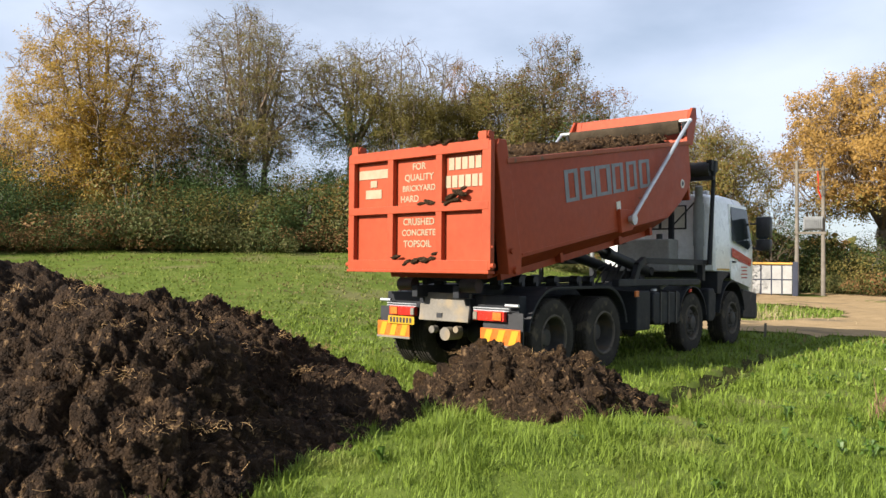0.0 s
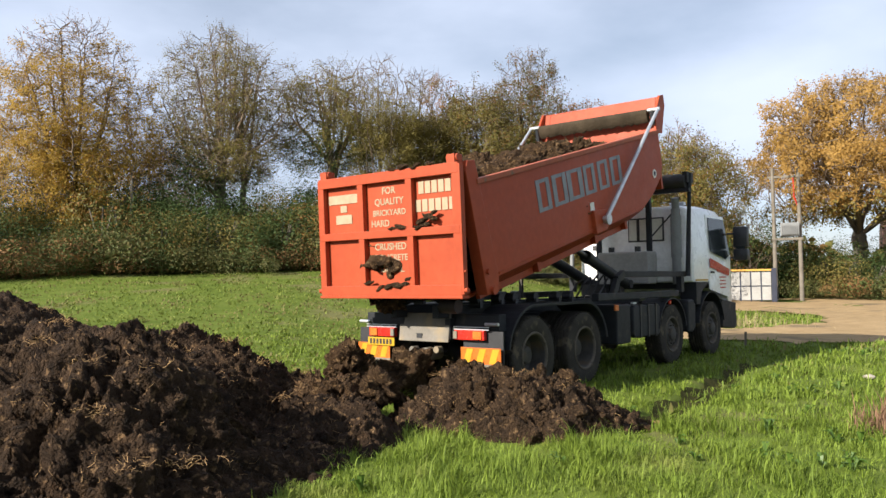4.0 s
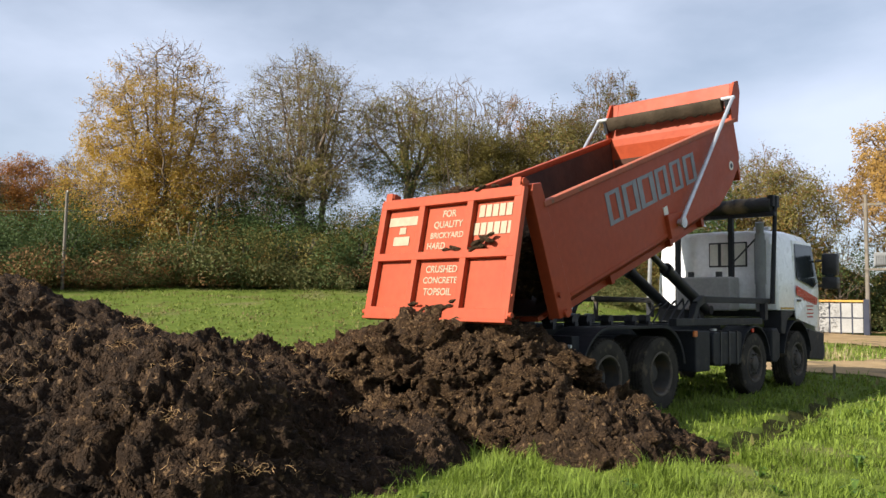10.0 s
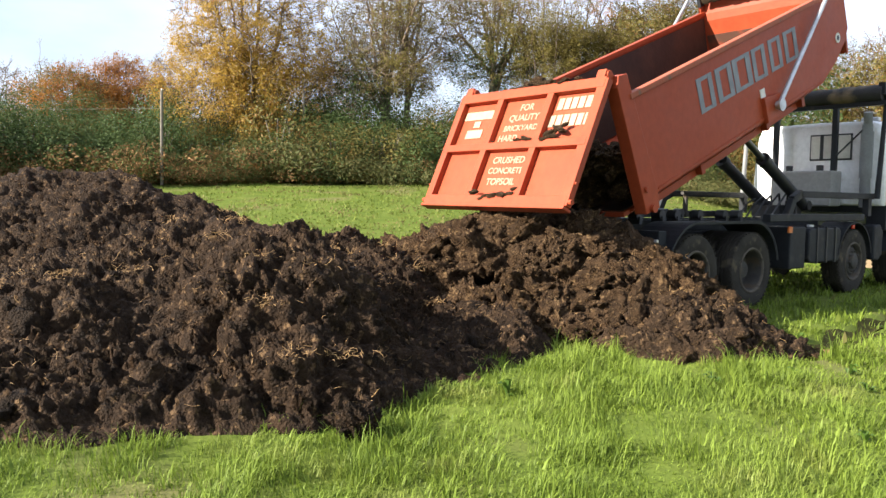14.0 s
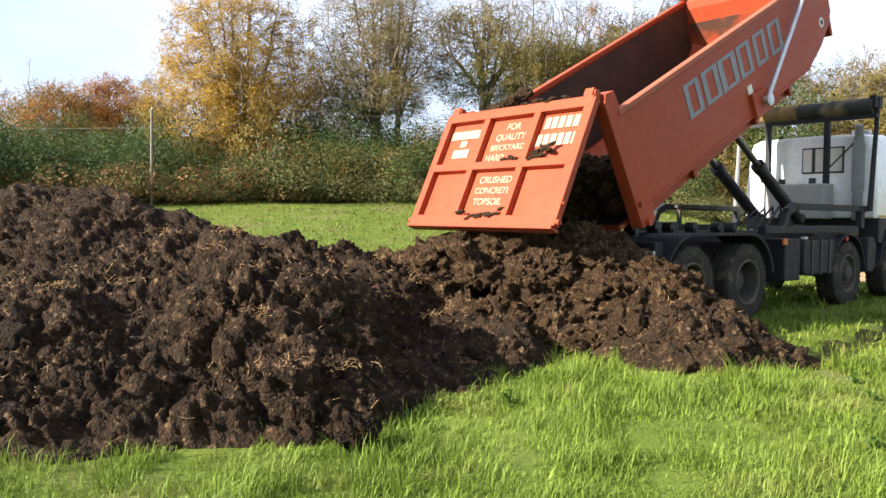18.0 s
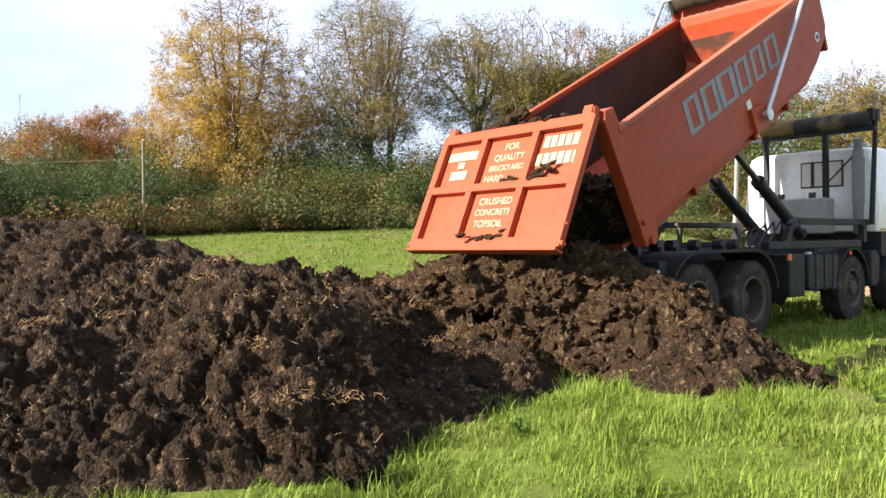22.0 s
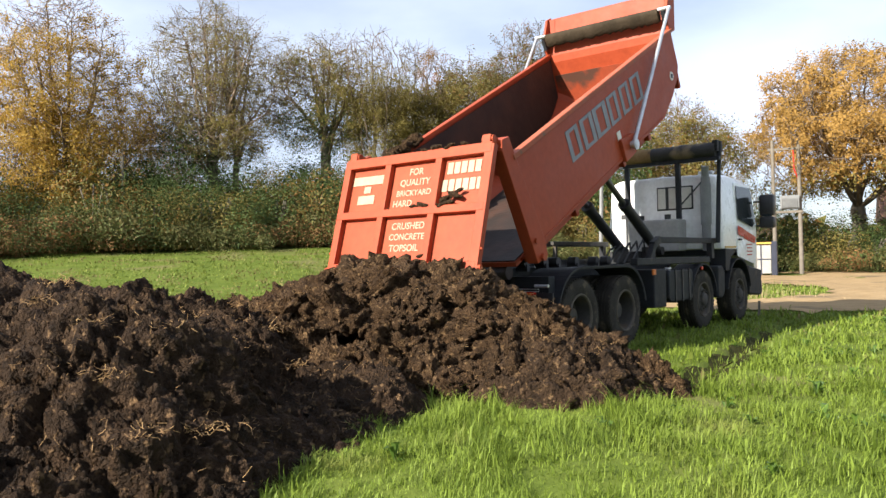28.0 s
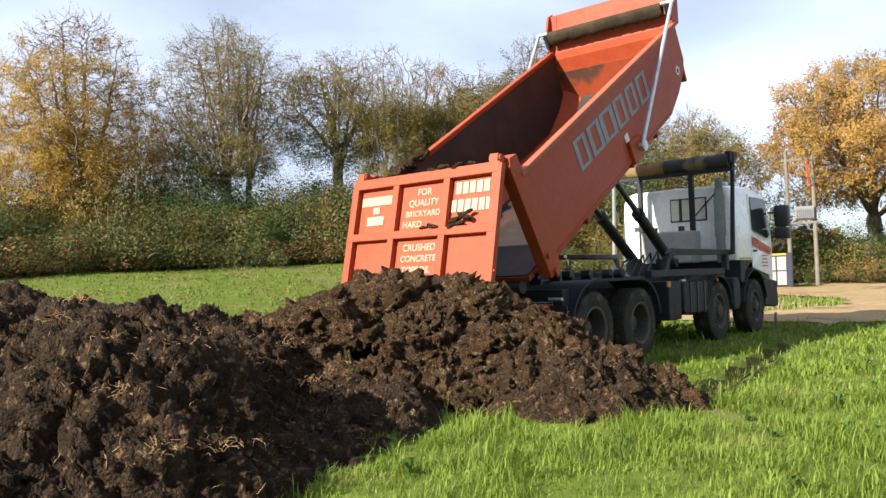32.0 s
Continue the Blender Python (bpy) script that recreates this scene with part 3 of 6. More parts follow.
def stems(at, rng, lo, hi, w):
    """Thin three-sided stems, each with one kink, at the given places."""
    n = len(at)
    a = rng.uniform(0, 2 * np.pi, n)
    tilt = rng.uniform(-0.2, 0.9, n)
    d = np.stack([np.cos(a) * np.cos(tilt), np.sin(a) * np.cos(tilt), np.sin(tilt)], 1)
    ln = rng.uniform(lo, hi, n)[:, None]
    k = np.stack([rng.normal(0, 0.25, n), rng.normal(0, 0.25, n), rng.normal(-0.1, 0.2, n)], 1)
    spine = [at - d * ln * 0.3, at + d * ln * 0.3, at + (d * 0.7 + k) * ln]
    side = np.cross(d, (0, 0, 1.0)) + 1e-6
    side /= np.linalg.norm(side, axis=1)[:, None]
    up = np.cross(side, d)
    ring = [(side * math.cos(b) + up * math.sin(b)) * w for b in (0.5, 2.6, 4.7)]
    v = np.stack([s + r for s in spine for r in ring], 1).reshape(-1, 3)
    base = np.arange(n)[:, None] * 9
    f = [np.column_stack([base + j * 3 + i, base + j * 3 + (i + 1) % 3, base + j * 3 + 3 + (i + 1) % 3, base + j * 3 + 3 + i]) for j in range(2) for i in range(3)]
    return quick_mesh("straw", v, np.concatenate(f), M_STRAW)


def lump_mesh(name, material, sub, seed, big=0.3, size=1.0, flat=0.8):
    """One irregular clod, about two units across."""
    bm = bmesh.new()
    bmesh.ops.create_icosphere(bm, subdivisions=sub, radius=1.0)
    p = np.array([v.co for v in bm.verts])
    f = np.array([[v.index for v in q.verts] for q in bm.faces])
    bm.free()
    nor = p.copy()
    q = p * (1 + 0.36 * wave(p + p[:, [2, 0, 1]], 1.9, seed))[:, None]
    q = rough_clods(q + seed * 11.3, nor, big, size) - seed * 11.3
    far = np.linalg.norm(q, axis=1)[:, None]
    q *= 1.12 / np.quantile(far, 0.98)
    q[:, 2] *= flat
    return quick_mesh(name, q, f, material, False)


CLOD_MESHES = [(lump_mesh("clod", M_CLOD, 3, k, 0.3, 1.3), lump_mesh("clod", M_LUMP, 3, k + 9, 0.3, 1.3)) for k in range(4)]


# ---- tipper truck: x to its right, y ahead from the rearmost axle, z up from the ground ----
PIVOT = (-0.726, 1.243)  # tipping hinge, y and z
GATE_HINGE = (-0.342, 1.83)  # in the body's own space
RAM_FOOT, RAM_HEAD = (4.55, 1.42), (3.35, -0.02)  # on the chassis; under the body, in its space
AXLES = (0.0, 1.355, 4.53, 6.48)
truck = thing("tipper_truck", "orange-red eight-wheel tipper truck with white cab, tipping its load", "truck")
wheels = []


def text_mesh(words, size, material):
    cu = bpy.data.curves.new("lettering", "FONT")
    cu.body, cu.size, cu.extrude, cu.align_x, cu.align_y, cu.offset = words, size, 0.003, "CENTER", "CENTER", size * 0.018
    ob = new("lettering", cu)
    me = bpy.data.meshes.new_from_object(ob.evaluated_get(bpy.context.evaluated_depsgraph_get()))
    bpy.data.objects.remove(ob)
    me.materials.clear()
    me.materials.append(material)
    return me


def wheel_meshes(dual):
    """Tyre, rim and hub of a wheel whose outer face looks to +x, about the axle at its middle."""
    r = 0.525
    tyre = [(-0.14, 0.30), (-0.155, 0.34), (-0.16, 0.43), (-0.145, 0.495), (-0.115, 0.522)]
    for a in (-0.075, -0.025, 0.025, 0.075):  # tread grooves
        tyre += [(a - 0.012, r), (a - 0.008, r - 0.014), (a + 0.008, r - 0.014), (a + 0.012, r)]
    tyre += [(0.115, 0.522), (0.145, 0.495), (0.16, 0.43), (0.155, 0.34), (0.14, 0.30)]
    t = Geo().lathe(tyre, 48)
    for k in range(48):  # shoulder blocks
        a = 2 * math.pi * k / 48
        for s in (-1, 1):
            c = (s * 0.128, 0.517 * math.cos(a), 0.517 * math.sin(a))
            t.box(c, (0.034, 0.034, 0.014), (math.degrees(a) - 90, 0, 0))
    rim = Geo()
    if dual:  # deep dish
        rim.lathe([(0.14, 0.305), (0.15, 0.29), (0.13, 0.272), (0.03, 0.262), (-0.06, 0.25), (-0.09, 0.21), (-0.10, 0.13), (-0.10, 0.0)], 40)
        hub = Geo().lathe([(-0.10, 0.135), (-0.02, 0.13), (0.03, 0.11), (0.045, 0.06), (0.045, 0.0)], 24)
        bolt_x, bolt_r = -0.085, 0.17
    else:  # dome-centred steering wheel
        rim.lathe([(0.14, 0.305), (0.15, 0.29), (0.13, 0.272), (0.08, 0.262), (0.085, 0.235), (0.125, 0.20), (0.13, 0.13), (0.12, 0.0)], 40)
        hub = Geo().lathe([(0.13, 0.125), (0.17, 0.115), (0.185, 0.08), (0.19, 0.0)], 24)
        bolt_x, bolt_r = 0.135, 0.165
    return (t.mesh("tyre", M_TYRE, smooth=True), rim.mesh("rim", M_RIM, smooth=True), hub.mesh("hub", M_RIM, smooth=True), (bolt_x, bolt_r))


def build_wheels():
    dual, single = wheel_meshes(True), wheel_meshes(False)
    nut = Geo().tube((0, 0, 0), (0.035, 0, 0), 0.015, 0.013, 6).mesh("wheel_nut", M_RIM)
    lip = Geo().lathe([(0.138, 0.318), (0.158, 0.312), (0.162, 0.296), (0.150, 0.280), (0.128, 0.276)], 40).mesh("rim_lip", M_DUST, smooth=True)
    for k, y in enumerate(AXLES):
        for s in (-1, 1):
            kinds = [(dual, 1.075)] if k < 2 else [(single, 1.075)]
            for ms, x in kinds:
                m = pose(s * x, y, 0.525, 0, 0, 0 if s > 0 else 180)
                w = part("wheel", ms[0], None, truck, "worn mud-dusted tyre", at=m)
                part("rim", ms[1], None, w, "dull grey steel rim")
                part("hub", ms[2], None, w)
                part("rim_lip", lip, None, w, "dusty pale rim lip")
                for j in range(10):
                    a = 2 * math.pi * j / 10
                    part("wheel_nut", nut, None, w, at=pose(ms[3][0], ms[3][1] * math.cos(a), ms[3][1] * math.sin(a)))
                wheels.append((w, m, s))
            if k < 2:  # inner twin
                m = pose(s * 0.73, y, 0.525, 0, 0, 0 if s > 0 else 180)
                w = part("wheel", ms[0], None, truck, "inner twin tyre", at=m)
                wheels.append((w, m, s))
        part("axle", Geo().tube((-0.9, y, 0.525), (0.9, y, 0.525), 0.075).ball((0.0, y, 0.525), 0.2 if k < 2 else 0.1, 2), M_NAVY, truck, smooth=True)


def arch(y0, y1, r, x0, x1, z=0.55, n=10):
    """A mudguard over wheels from y0 to y1, as a bent sheet."""
    pts = []
    for k in range(n + 1):
        a = math.pi - 0.15 - k / n * (math.pi / 2 - 0.15)
        pts.append((y0 + r * math.cos(a), z + r * math.sin(a)))
    for k in range(n + 1):
        a = math.pi / 2 - k / n * (math.pi / 2 - 0.15)
        pts.append((y1 + r * math.cos(a), z + r * math.sin(a)))
    inner = [(y0 + (p[0] - y0) * 0.965 if p[0] < y0 else (y1 + (p[0] - y1) * 0.965 if p[0] > y1 else p[0]), z + (p[1] - z) * 0.965) for p in pts]
    return Geo().loft([[(x0, *a), (x1, *a), (x1, *b), (x0, *b)] for a, b in zip(pts, inner)])


def build_chassis():
    for s in (-1, 1):
        part("chassis_rail", Geo().box((s * 0.40, 3.3, 0.90), (0.09, 8.2, 0.27)), M_NAVY, truck, bevel=0.008)
        part("subframe_rail", Geo().box((s * 0.36, 2.0, 1.12), (0.10, 6.0, 0.16)), M_NAVY, truck, bevel=0.008)
        part("mudguard", arch(0.0, 1.355, 0.64, s * 0.62, s * 1.255), M_NAVY, truck, "dark blue-grey mudguard over the twin wheels", bevel=0.0)
        part("mudguard_lip", arch(0.0, 1.355, 0.655, s * 1.225, s * 1.262, 0.55), M_NAVY, truck)
        part("mudguard", arch(4.53, 4.53, 0.62, s * 0.80, s * 1.25), M_NAVY, truck, "dark steering axle mudguard")
        part("side_rail", Geo().box((s * 1.14, 3.4, 1.24), (0.12, 3.1, 0.11)), M_NAVY, truck, bevel=0.01)
        part("body_prop", Geo().beam((s * 1.12, 2.45, 1.2), (s * 1.12, 2.62, 1.5), 0.09, 0.12).beam((s * 1.12, 2.6, 1.5), (s * 1.12, 2.85, 1.6), 0.09, 0.12).box((s * 1.12, 4.1, 1.59), (0.09, 2.6, 0.10)), M_NAVY, truck, "bent dark steel prop rail", bevel=0.01)
        part("rail_post", Geo().box((s * 1.12, 5.2, 1.42), (0.10, 0.12, 0.32)), M_NAVY, truck)
        part("side_lamp", Geo().box((s * 1.265, 2.30, 1.07), (0.03, 0.11, 0.09)), M_AMBER, truck, "amber side lamp", bevel=0.008)
        part("side_lamp", Geo().box((s * 1.255, 4.38, 1.09), (0.03, 0.07, 0.06)), M_RED, truck, "small red side lamp", bevel=0.006)
    for y in (-0.5, 0.68, 2.2, 3.4, 4.9):
        part("cross_member", Geo().box((0, y, 0.92), (0.8, 0.14, 0.2)), M_NAVY, truck)
    for y in (-0.3, 0.2, 0.55, 1.1, 1.75, 2.15):  # rubber rollers along the bed
        for s in (-1, 1):
            part("bed_roller", Geo().tube((s * 0.5 - 0.07, y, 1.27), (s * 0.5 + 0.07, y, 1.27), 0.07, n=14).box((s * 0.5, y, 1.2), (0.18, 0.06, 0.1)), M_BLACK, truck, smooth=True)
    part("bed_deck", Geo().box((0, 0.9, 1.05), (0.7, 3.2, 0.04)), M_NAVY, truck)
    # right-hand battery box, tank and air tank
    part("battery_box", Geo().box((1.03, 2.62, 0.80), (0.40, 0.48, 0.62)), M_NAVY, truck, bevel=0.02)
    part("fuel_tank", Geo().prism([(3.0, 0.56), (3.95, 0.56), (4.0, 0.62), (4.0, 1.02), (3.95, 1.08), (3.0, 1.08), (2.95, 1.02), (2.95, 0.62)], 0.62, 1.24), M_NAVY, truck, "dark ribbed fuel tank", bevel=0.02)
    for y in (3.2, 3.5, 3.8):
        part("tank_strap", Geo().box((0.94, y, 0.82), (0.63, 0.035, 0.55)), M_BLACK, truck)
    part("filler_cap", Geo().tube((1.1, 3.25, 1.07), (1.1, 3.25, 1.13), 0.05), M_STEEL, truck)
    part("fuel_tank", Geo().prism([(2.4, 0.56), (3.95, 0.56), (4.0, 0.62), (4.0, 1.02), (3.95, 1.08), (2.4, 1.08), (2.35, 1.02), (2.35, 0.62)], -1.24, -0.62), M_NAVY, truck, bevel=0.02)
    part("air_tank", Geo().prism([(5.30, 0.52), (5.52, 0.50), (5.66, 0.6), (5.68, 1.0), (5.55, 1.12), (5.30, 1.10)], 0.9, 1.22), M_NAVY, truck, bevel=0.03)
    part("gearbox", Geo().box((0, 4.4, 0.72), (0.6, 1.6, 0.4)).tube((0, 0.2, 0.62), (0, 3.6, 0.72), 0.06), M_BLACK, truck)
    part("hydraulic_tank", Geo().box((0.05, 5.25, 1.72), (1.05, 0.42, 0.62)), M_FENCE, truck, "dull grey hydraulic oil tank behind the cab", bevel=0.03)
    for x in (-0.25, 0.3):
        part("tank_breather", Geo().tube((x, 5.2, 2.03), (x, 5.2, 2.13), 0.06), M_BLACK, truck)
    part("valve_block", Geo().box((-0.1, 4.3, 1.32), (0.5, 0.35, 0.2)).box((0.25, 4.4, 1.36), (0.2, 0.2, 0.28)).box((-0.35, 4.4, 1.36), (0.12, 0.3, 0.2)), M_BLACK, truck, "oily hydraulic valve block", bevel=0.01)
    for k in range(5):
        x = -0.3 + 0.14 * k
        part("hydraulic_hose", Geo().path([(x, 4.2, 1.4), (x + 0.05, 4.05, 1.52 + 0.03 * k), (x, 3.9, 1.45), (x, 3.6, 1.2)], 0.018, 6), M_BLACK, truck, smooth=True)
    # tail: under-run plate, lamp boards, chevrons
    part("rear_beam", Geo().box((0, -0.62, 0.98), (2.3, 0.16, 0.22)), M_NAVY, truck, bevel=0.01)
    part("rear_plate", Geo().box((0.0, -0.79, 0.91), (0.86, 0.03, 0.38), (-8, 0, 0)), M_MUDSTEEL, truck, "mud-splashed steel tail plate", bevel=0.006)
    part("plate_socket", Geo().box((-0.06, -0.82, 0.80), (0.09, 0.03, 0.06)), M_BLACK, truck)
    part("tow_jaw", Geo().tube((0, -0.78, 0.55), (0, -0.5, 0.55), 0.09, n=16), M_MUDSTEEL, truck, smooth=True)
    part("air_coupling", Geo().tube((-0.22, -0.8, 0.6), (-0.22, -0.7, 0.6), 0.05, n=12), M_MUDSTEEL, truck, smooth=True)
    part("air_coupling", Geo().tube((0.2, -0.8, 0.62), (0.2, -0.7, 0.62), 0.045, n=12), M_MUDSTEEL, truck, smooth=True)
    for s in (-1, 1):
        part("mud_flap", Geo().box((s * 0.93, -0.74, 0.66), (0.62, 0.02, 0.44)), M_BLACK, truck)
        part("lamp_guard", Geo().box((s * 0.78, -0.80, 0.90), (0.56, 0.015, 0.012)).box((s * 0.78, -0.80, 0.93), (0.56, 0.015, 0.012)), M_STEEL, truck)
        lamp = part("tail_lamp", Geo().box((s * 0.76, -0.79, 0.83), (0.48, 0.07, 0.13)), M_RED, truck, "red and amber tail lamp cluster", bevel=0.012)
        part("indicator", Geo().box((s * 0.9, -0.83, 0.83), (0.13, 0.02, 0.10)), M_AMBER, lamp)
        part("reverse_lamp", Geo().box((s * 0.55, -0.83, 0.83), (0.06, 0.02, 0.10)), M_MUDSTEEL, lamp)
        board = part("chevron_board", Geo().box((s * 0.93, -0.80, 0.57), (0.62, 0.02, 0.21)), M_AMBER, truck, "orange and yellow striped marker board", bevel=0.004)
        for k in range(3):
            x = s * 0.93 - 0.22 + 0.2 * k
            part("stripe", Geo().add([(x - 0.05, -0.814, 0.48), (x + 0.05, -0.814, 0.48), (x + 0.11, -0.814, 0.66), (x + 0.01, -0.814, 0.66), (x - 0.05, -0.81, 0.48), (x + 0.05, -0.81, 0.48), (x + 0.11, -0.81, 0.66), (x + 0.01, -0.81, 0.66)], [(0, 1, 2, 3), (7, 6, 5, 4), (0, 4, 5, 1), (1, 5, 6, 2), (2, 6, 7, 3), (3, 7, 4, 0)]), M_YELLOW, board)
        part("board_edge", Geo().box((s * 0.93, -0.80, 0.455), (0.64, 0.03, 0.03)), M_MUDSTEEL, board)
        part("corner_lamp", Geo().tube((s * 1.0, -0.79, 0.97), (s * 1.2, -0.79, 0.97), 0.022), M_STEEL, truck, smooth=True)
    plate = part("number_plate", Geo().box((-0.76, -0.83, 0.70), (0.50, 0.012, 0.11)), M_YELLOW, truck, "muddy yellow number plate with unreadable bars")
    for k in range(7):
        part("plate_mark", Geo().box((-0.95 + 0.062 * k, -0.838, 0.70), (0.035, 0.006, 0.07)), M_BLACK, plate)


def build_cab():
    z0, z1, ya, yb = 1.45, 2.92, 5.66, 7.95
    shell = Geo()
    # ring sections of (y, half width low, half width high, foot, roof)
    secs = [(ya, 1.16, 1.08, z0, z1 - 0.10), (ya + 0.05, 1.20, 1.12, z0 - 0.02, z1 - 0.02), (6.5, 1.21, 1.14, z0 - 0.02, z1 + 0.02), (7.35, 1.21, 1.13, 1.25, z1), (7.75, 1.19, 1.10, 0.75, z1 - 0.12), (yb, 1.12, 1.04, 0.72, 2.55)]
    rows = []
    for y, wl_, wh, zf, zr in secs:
        ym = y - 0.10 if y > 7.3 else y
        rows.append([(-wl_, y, zf), (-wl_, y, 1.95), (-wh - 0.02, ym, zr - 0.22), (-wh + 0.05, ym, zr - 0.06), (-wh + 0.2, ym, zr), (0, ym, zr + 0.02), (wh - 0.2, ym, zr), (wh - 0.05, ym, zr - 0.06), (wh + 0.02, ym, zr - 0.22), (wl_, y, 1.95), (wl_, y, zf)])
    n = len(rows[0])
    shell.add([p for r in rows for p in r], [(i * n + j, i * n + (j + 1) % n, (i + 1) * n + (j + 1) % n, (i + 1) * n + j) for i in range(len(rows) - 1) for j in range(n)] + [tuple(range(n)), tuple((len(rows) - 1) * n + j for j in range(n - 1, -1, -1))])
    cab = part("cab", shell, M_WHITE, truck, "white steel day cab", bevel=0.015, smooth=True)
    part("cab_floor", Geo().box((0, 6.8, 1.38), (2.2, 2.1, 0.16)), M_NAVY, truck)
    # back window with rubber surround
    part("back_window_seal", Geo().box((0.27, 5.655, 2.47), (0.75, 0.03, 0.47)), M_BLACK, truck, bevel=0.02)
    w = part("back_window", Geo().box((0.27, 5.638, 2.47), (0.69, 0.02, 0.41)), M_CREAM, truck, "cab back window with a pale blind behind", bevel=0.004)
    part("window_bar", Geo().box((0.12, 5.628, 2.47), (0.06, 0.014, 0.42)), M_BLACK, w)
    part("cab_badge", Geo().box((-0.82, 5.655, 2.15), (0.16, 0.02, 0.10)), M_BLACK, truck)
    for s in (-1, 1):
        door = part("door", Geo().add([(s * 1.212, 6.42, 1.28), (s * 1.212, 7.5, 1.1), (s * 1.212, 7.62, 1.95), (s * 1.15, 7.42, 2.76), (s * 1.155, 6.42, 2.76), (s * 1.235, 6.42, 1.28), (s * 1.235, 7.5, 1.1), (s * 1.235, 7.62, 1.95), (s * 1.172, 7.42, 2.76), (s * 1.177, 6.42, 2.76)], [(0, 1, 2, 3, 4), (9, 8, 7, 6, 5), (0, 5, 6, 1), (1, 6, 7, 2), (2, 7, 8, 3), (3, 8, 9, 4), (4, 9, 5, 0)]), M_WHITE, truck, "white cab door with red band", bevel=0.008)
        def on(y, z, off=0.006):  # a point on the door's outer skin
            t = max(0.0, (z - 1.95) / 0.81)
            return (s * (1.235 - 0.06 * t + off), y, z)
        pts = [on(6.5, 2.03, 0.004), on(7.3, 1.88, 0.004), on(7.56, 1.98, 0.004), on(7.39, 2.70, 0.004), on(6.5, 2.70, 0.004)]
        back = [(p[0] + s * 0.008, p[1], p[2]) for p in pts]
        part("door_window", Geo().add(pts + back, [(0, 1, 2, 3, 4), (9, 8, 7, 6, 5), (0, 5, 6, 1), (1, 6, 7, 2), (2, 7, 8, 3), (3, 8, 9, 4), (4, 9, 5, 0)]), M_DARKGLASS, door, "dark side window")
        band = [on(6.44, 1.72, 0.002), on(7.5, 1.55, 0.002), on(7.55, 1.68, 0.002), on(6.44, 1.90, 0.002)]
        part("red_band", Geo().add(band + [(p[0] + s * 0.004, p[1], p[2]) for p in band], [(0, 1, 2, 3), (7, 6, 5, 4), (0, 4, 5, 1), (1, 5, 6, 2), (2, 6, 7, 3), (3, 7, 4, 0)]), M_RED, door, "red painted band")
        bars = Geo()
        for k in range(6):
            bars.box((s * 1.242, 6.85 + 0.11 * k, 1.68 - 0.017 * k), (0.006, 0.075, 0.10))
        part("door_lettering", bars, M_RED, door, "row of red marks")
        small = Geo()
        for k in range(4):
            small.box((s * 1.242, 7.12, 1.52 - 0.07 * k), (0.006, 0.34 - 0.04 * (k % 2), 0.022))
        part("small_lettering", small, M_RED, door)
        part("door_handle", Geo().box((s * 1.245, 6.55, 1.62), (0.03, 0.16, 0.04)), M_BLACK, door, bevel=0.008)
        part("yellow_strip", Geo().box((s * 1.215, 6.05, 1.47), (0.012, 0.62, 0.03)), M_YELLOW, truck)
        part("cab_mudguard", arch(6.48, 6.48, 0.70, s * 0.85, s * 1.24, 0.55), M_NAVY, truck, "dark mudguard beneath the cab")
        part("cab_skirt", Geo().prism([(5.72, 1.02), (5.9, 1.0), (6.0, 1.25), (6.4, 1.42), (5.72, 1.44)], s * 0.9, s * 1.225), M_NAVY, truck, bevel=0.01)
        part("step_well", Geo().prism([(7.14, 0.5), (7.9, 0.45), (7.96, 0.98), (7.10, 1.08)], s * 0.9, s * 1.215), M_NAVY, truck, "dark cab steps", bevel=0.02)
        m = part("mirror", Geo().box((s * 1.47, 7.62, 2.34), (0.29, 0.18, 0.44)).box((s * 1.47, 7.62, 1.98), (0.29, 0.19, 0.24)), M_BLACK, truck, "black mirror housing on arms", bevel=0.035, smooth=True)
        part("mirror_arm", Geo().tube((s * 1.18, 7.62, 2.42), (s * 1.45, 7.62, 2.42), 0.02), M_BLACK, m)
        part("mirror_arm", Geo().tube((s * 1.2, 7.66, 1.92), (s * 1.45, 7.62, 1.92), 0.02), M_BLACK, m)
        part("mirror_glass", Geo().box((s * 1.48, 7.536, 2.30), (0.18, 0.008, 0.40)), M_DARKGLASS, m)
    part("bumper", Geo().box((0, 7.93, 0.62), (2.42, 0.24, 0.36)), M_BLACK, truck, "black front bumper", bevel=0.07)
    part("windscreen", Geo().add([(-1.0, 7.99, 1.98), (1.0, 7.99, 1.98), (0.95, 7.89, 2.50), (-0.95, 7.89, 2.50), (-1.0, 8.0, 1.98), (1.0, 8.0, 1.98), (0.95, 7.9, 2.50), (-0.95, 7.9, 2.50)], [(0, 1, 2, 3), (7, 6, 5, 4), (0, 4, 5, 1), (1, 5, 6, 2), (2, 6, 7, 3), (3, 7, 4, 0)]), M_DARKGLASS, truck)
    part("beacon", Geo().box((0.75, 6.1, 2.97), (0.3, 0.12, 0.07)), M_STEEL, truck, bevel=0.02)
    part("exhaust_pipe", Geo().tube((0.98, 5.42, 1.4), (0.98, 5.42, 2.82), 0.085, n=16).tube((0.98, 5.42, 2.82), (1.0, 5.36, 3.02), 0.07, n=16).tube((0.98, 5.42, 1.9), (0.98, 5.42, 2.7), 0.1, n=16), M_GREYBOX, truck, "dull exhaust stack behind the cab", smooth=True)


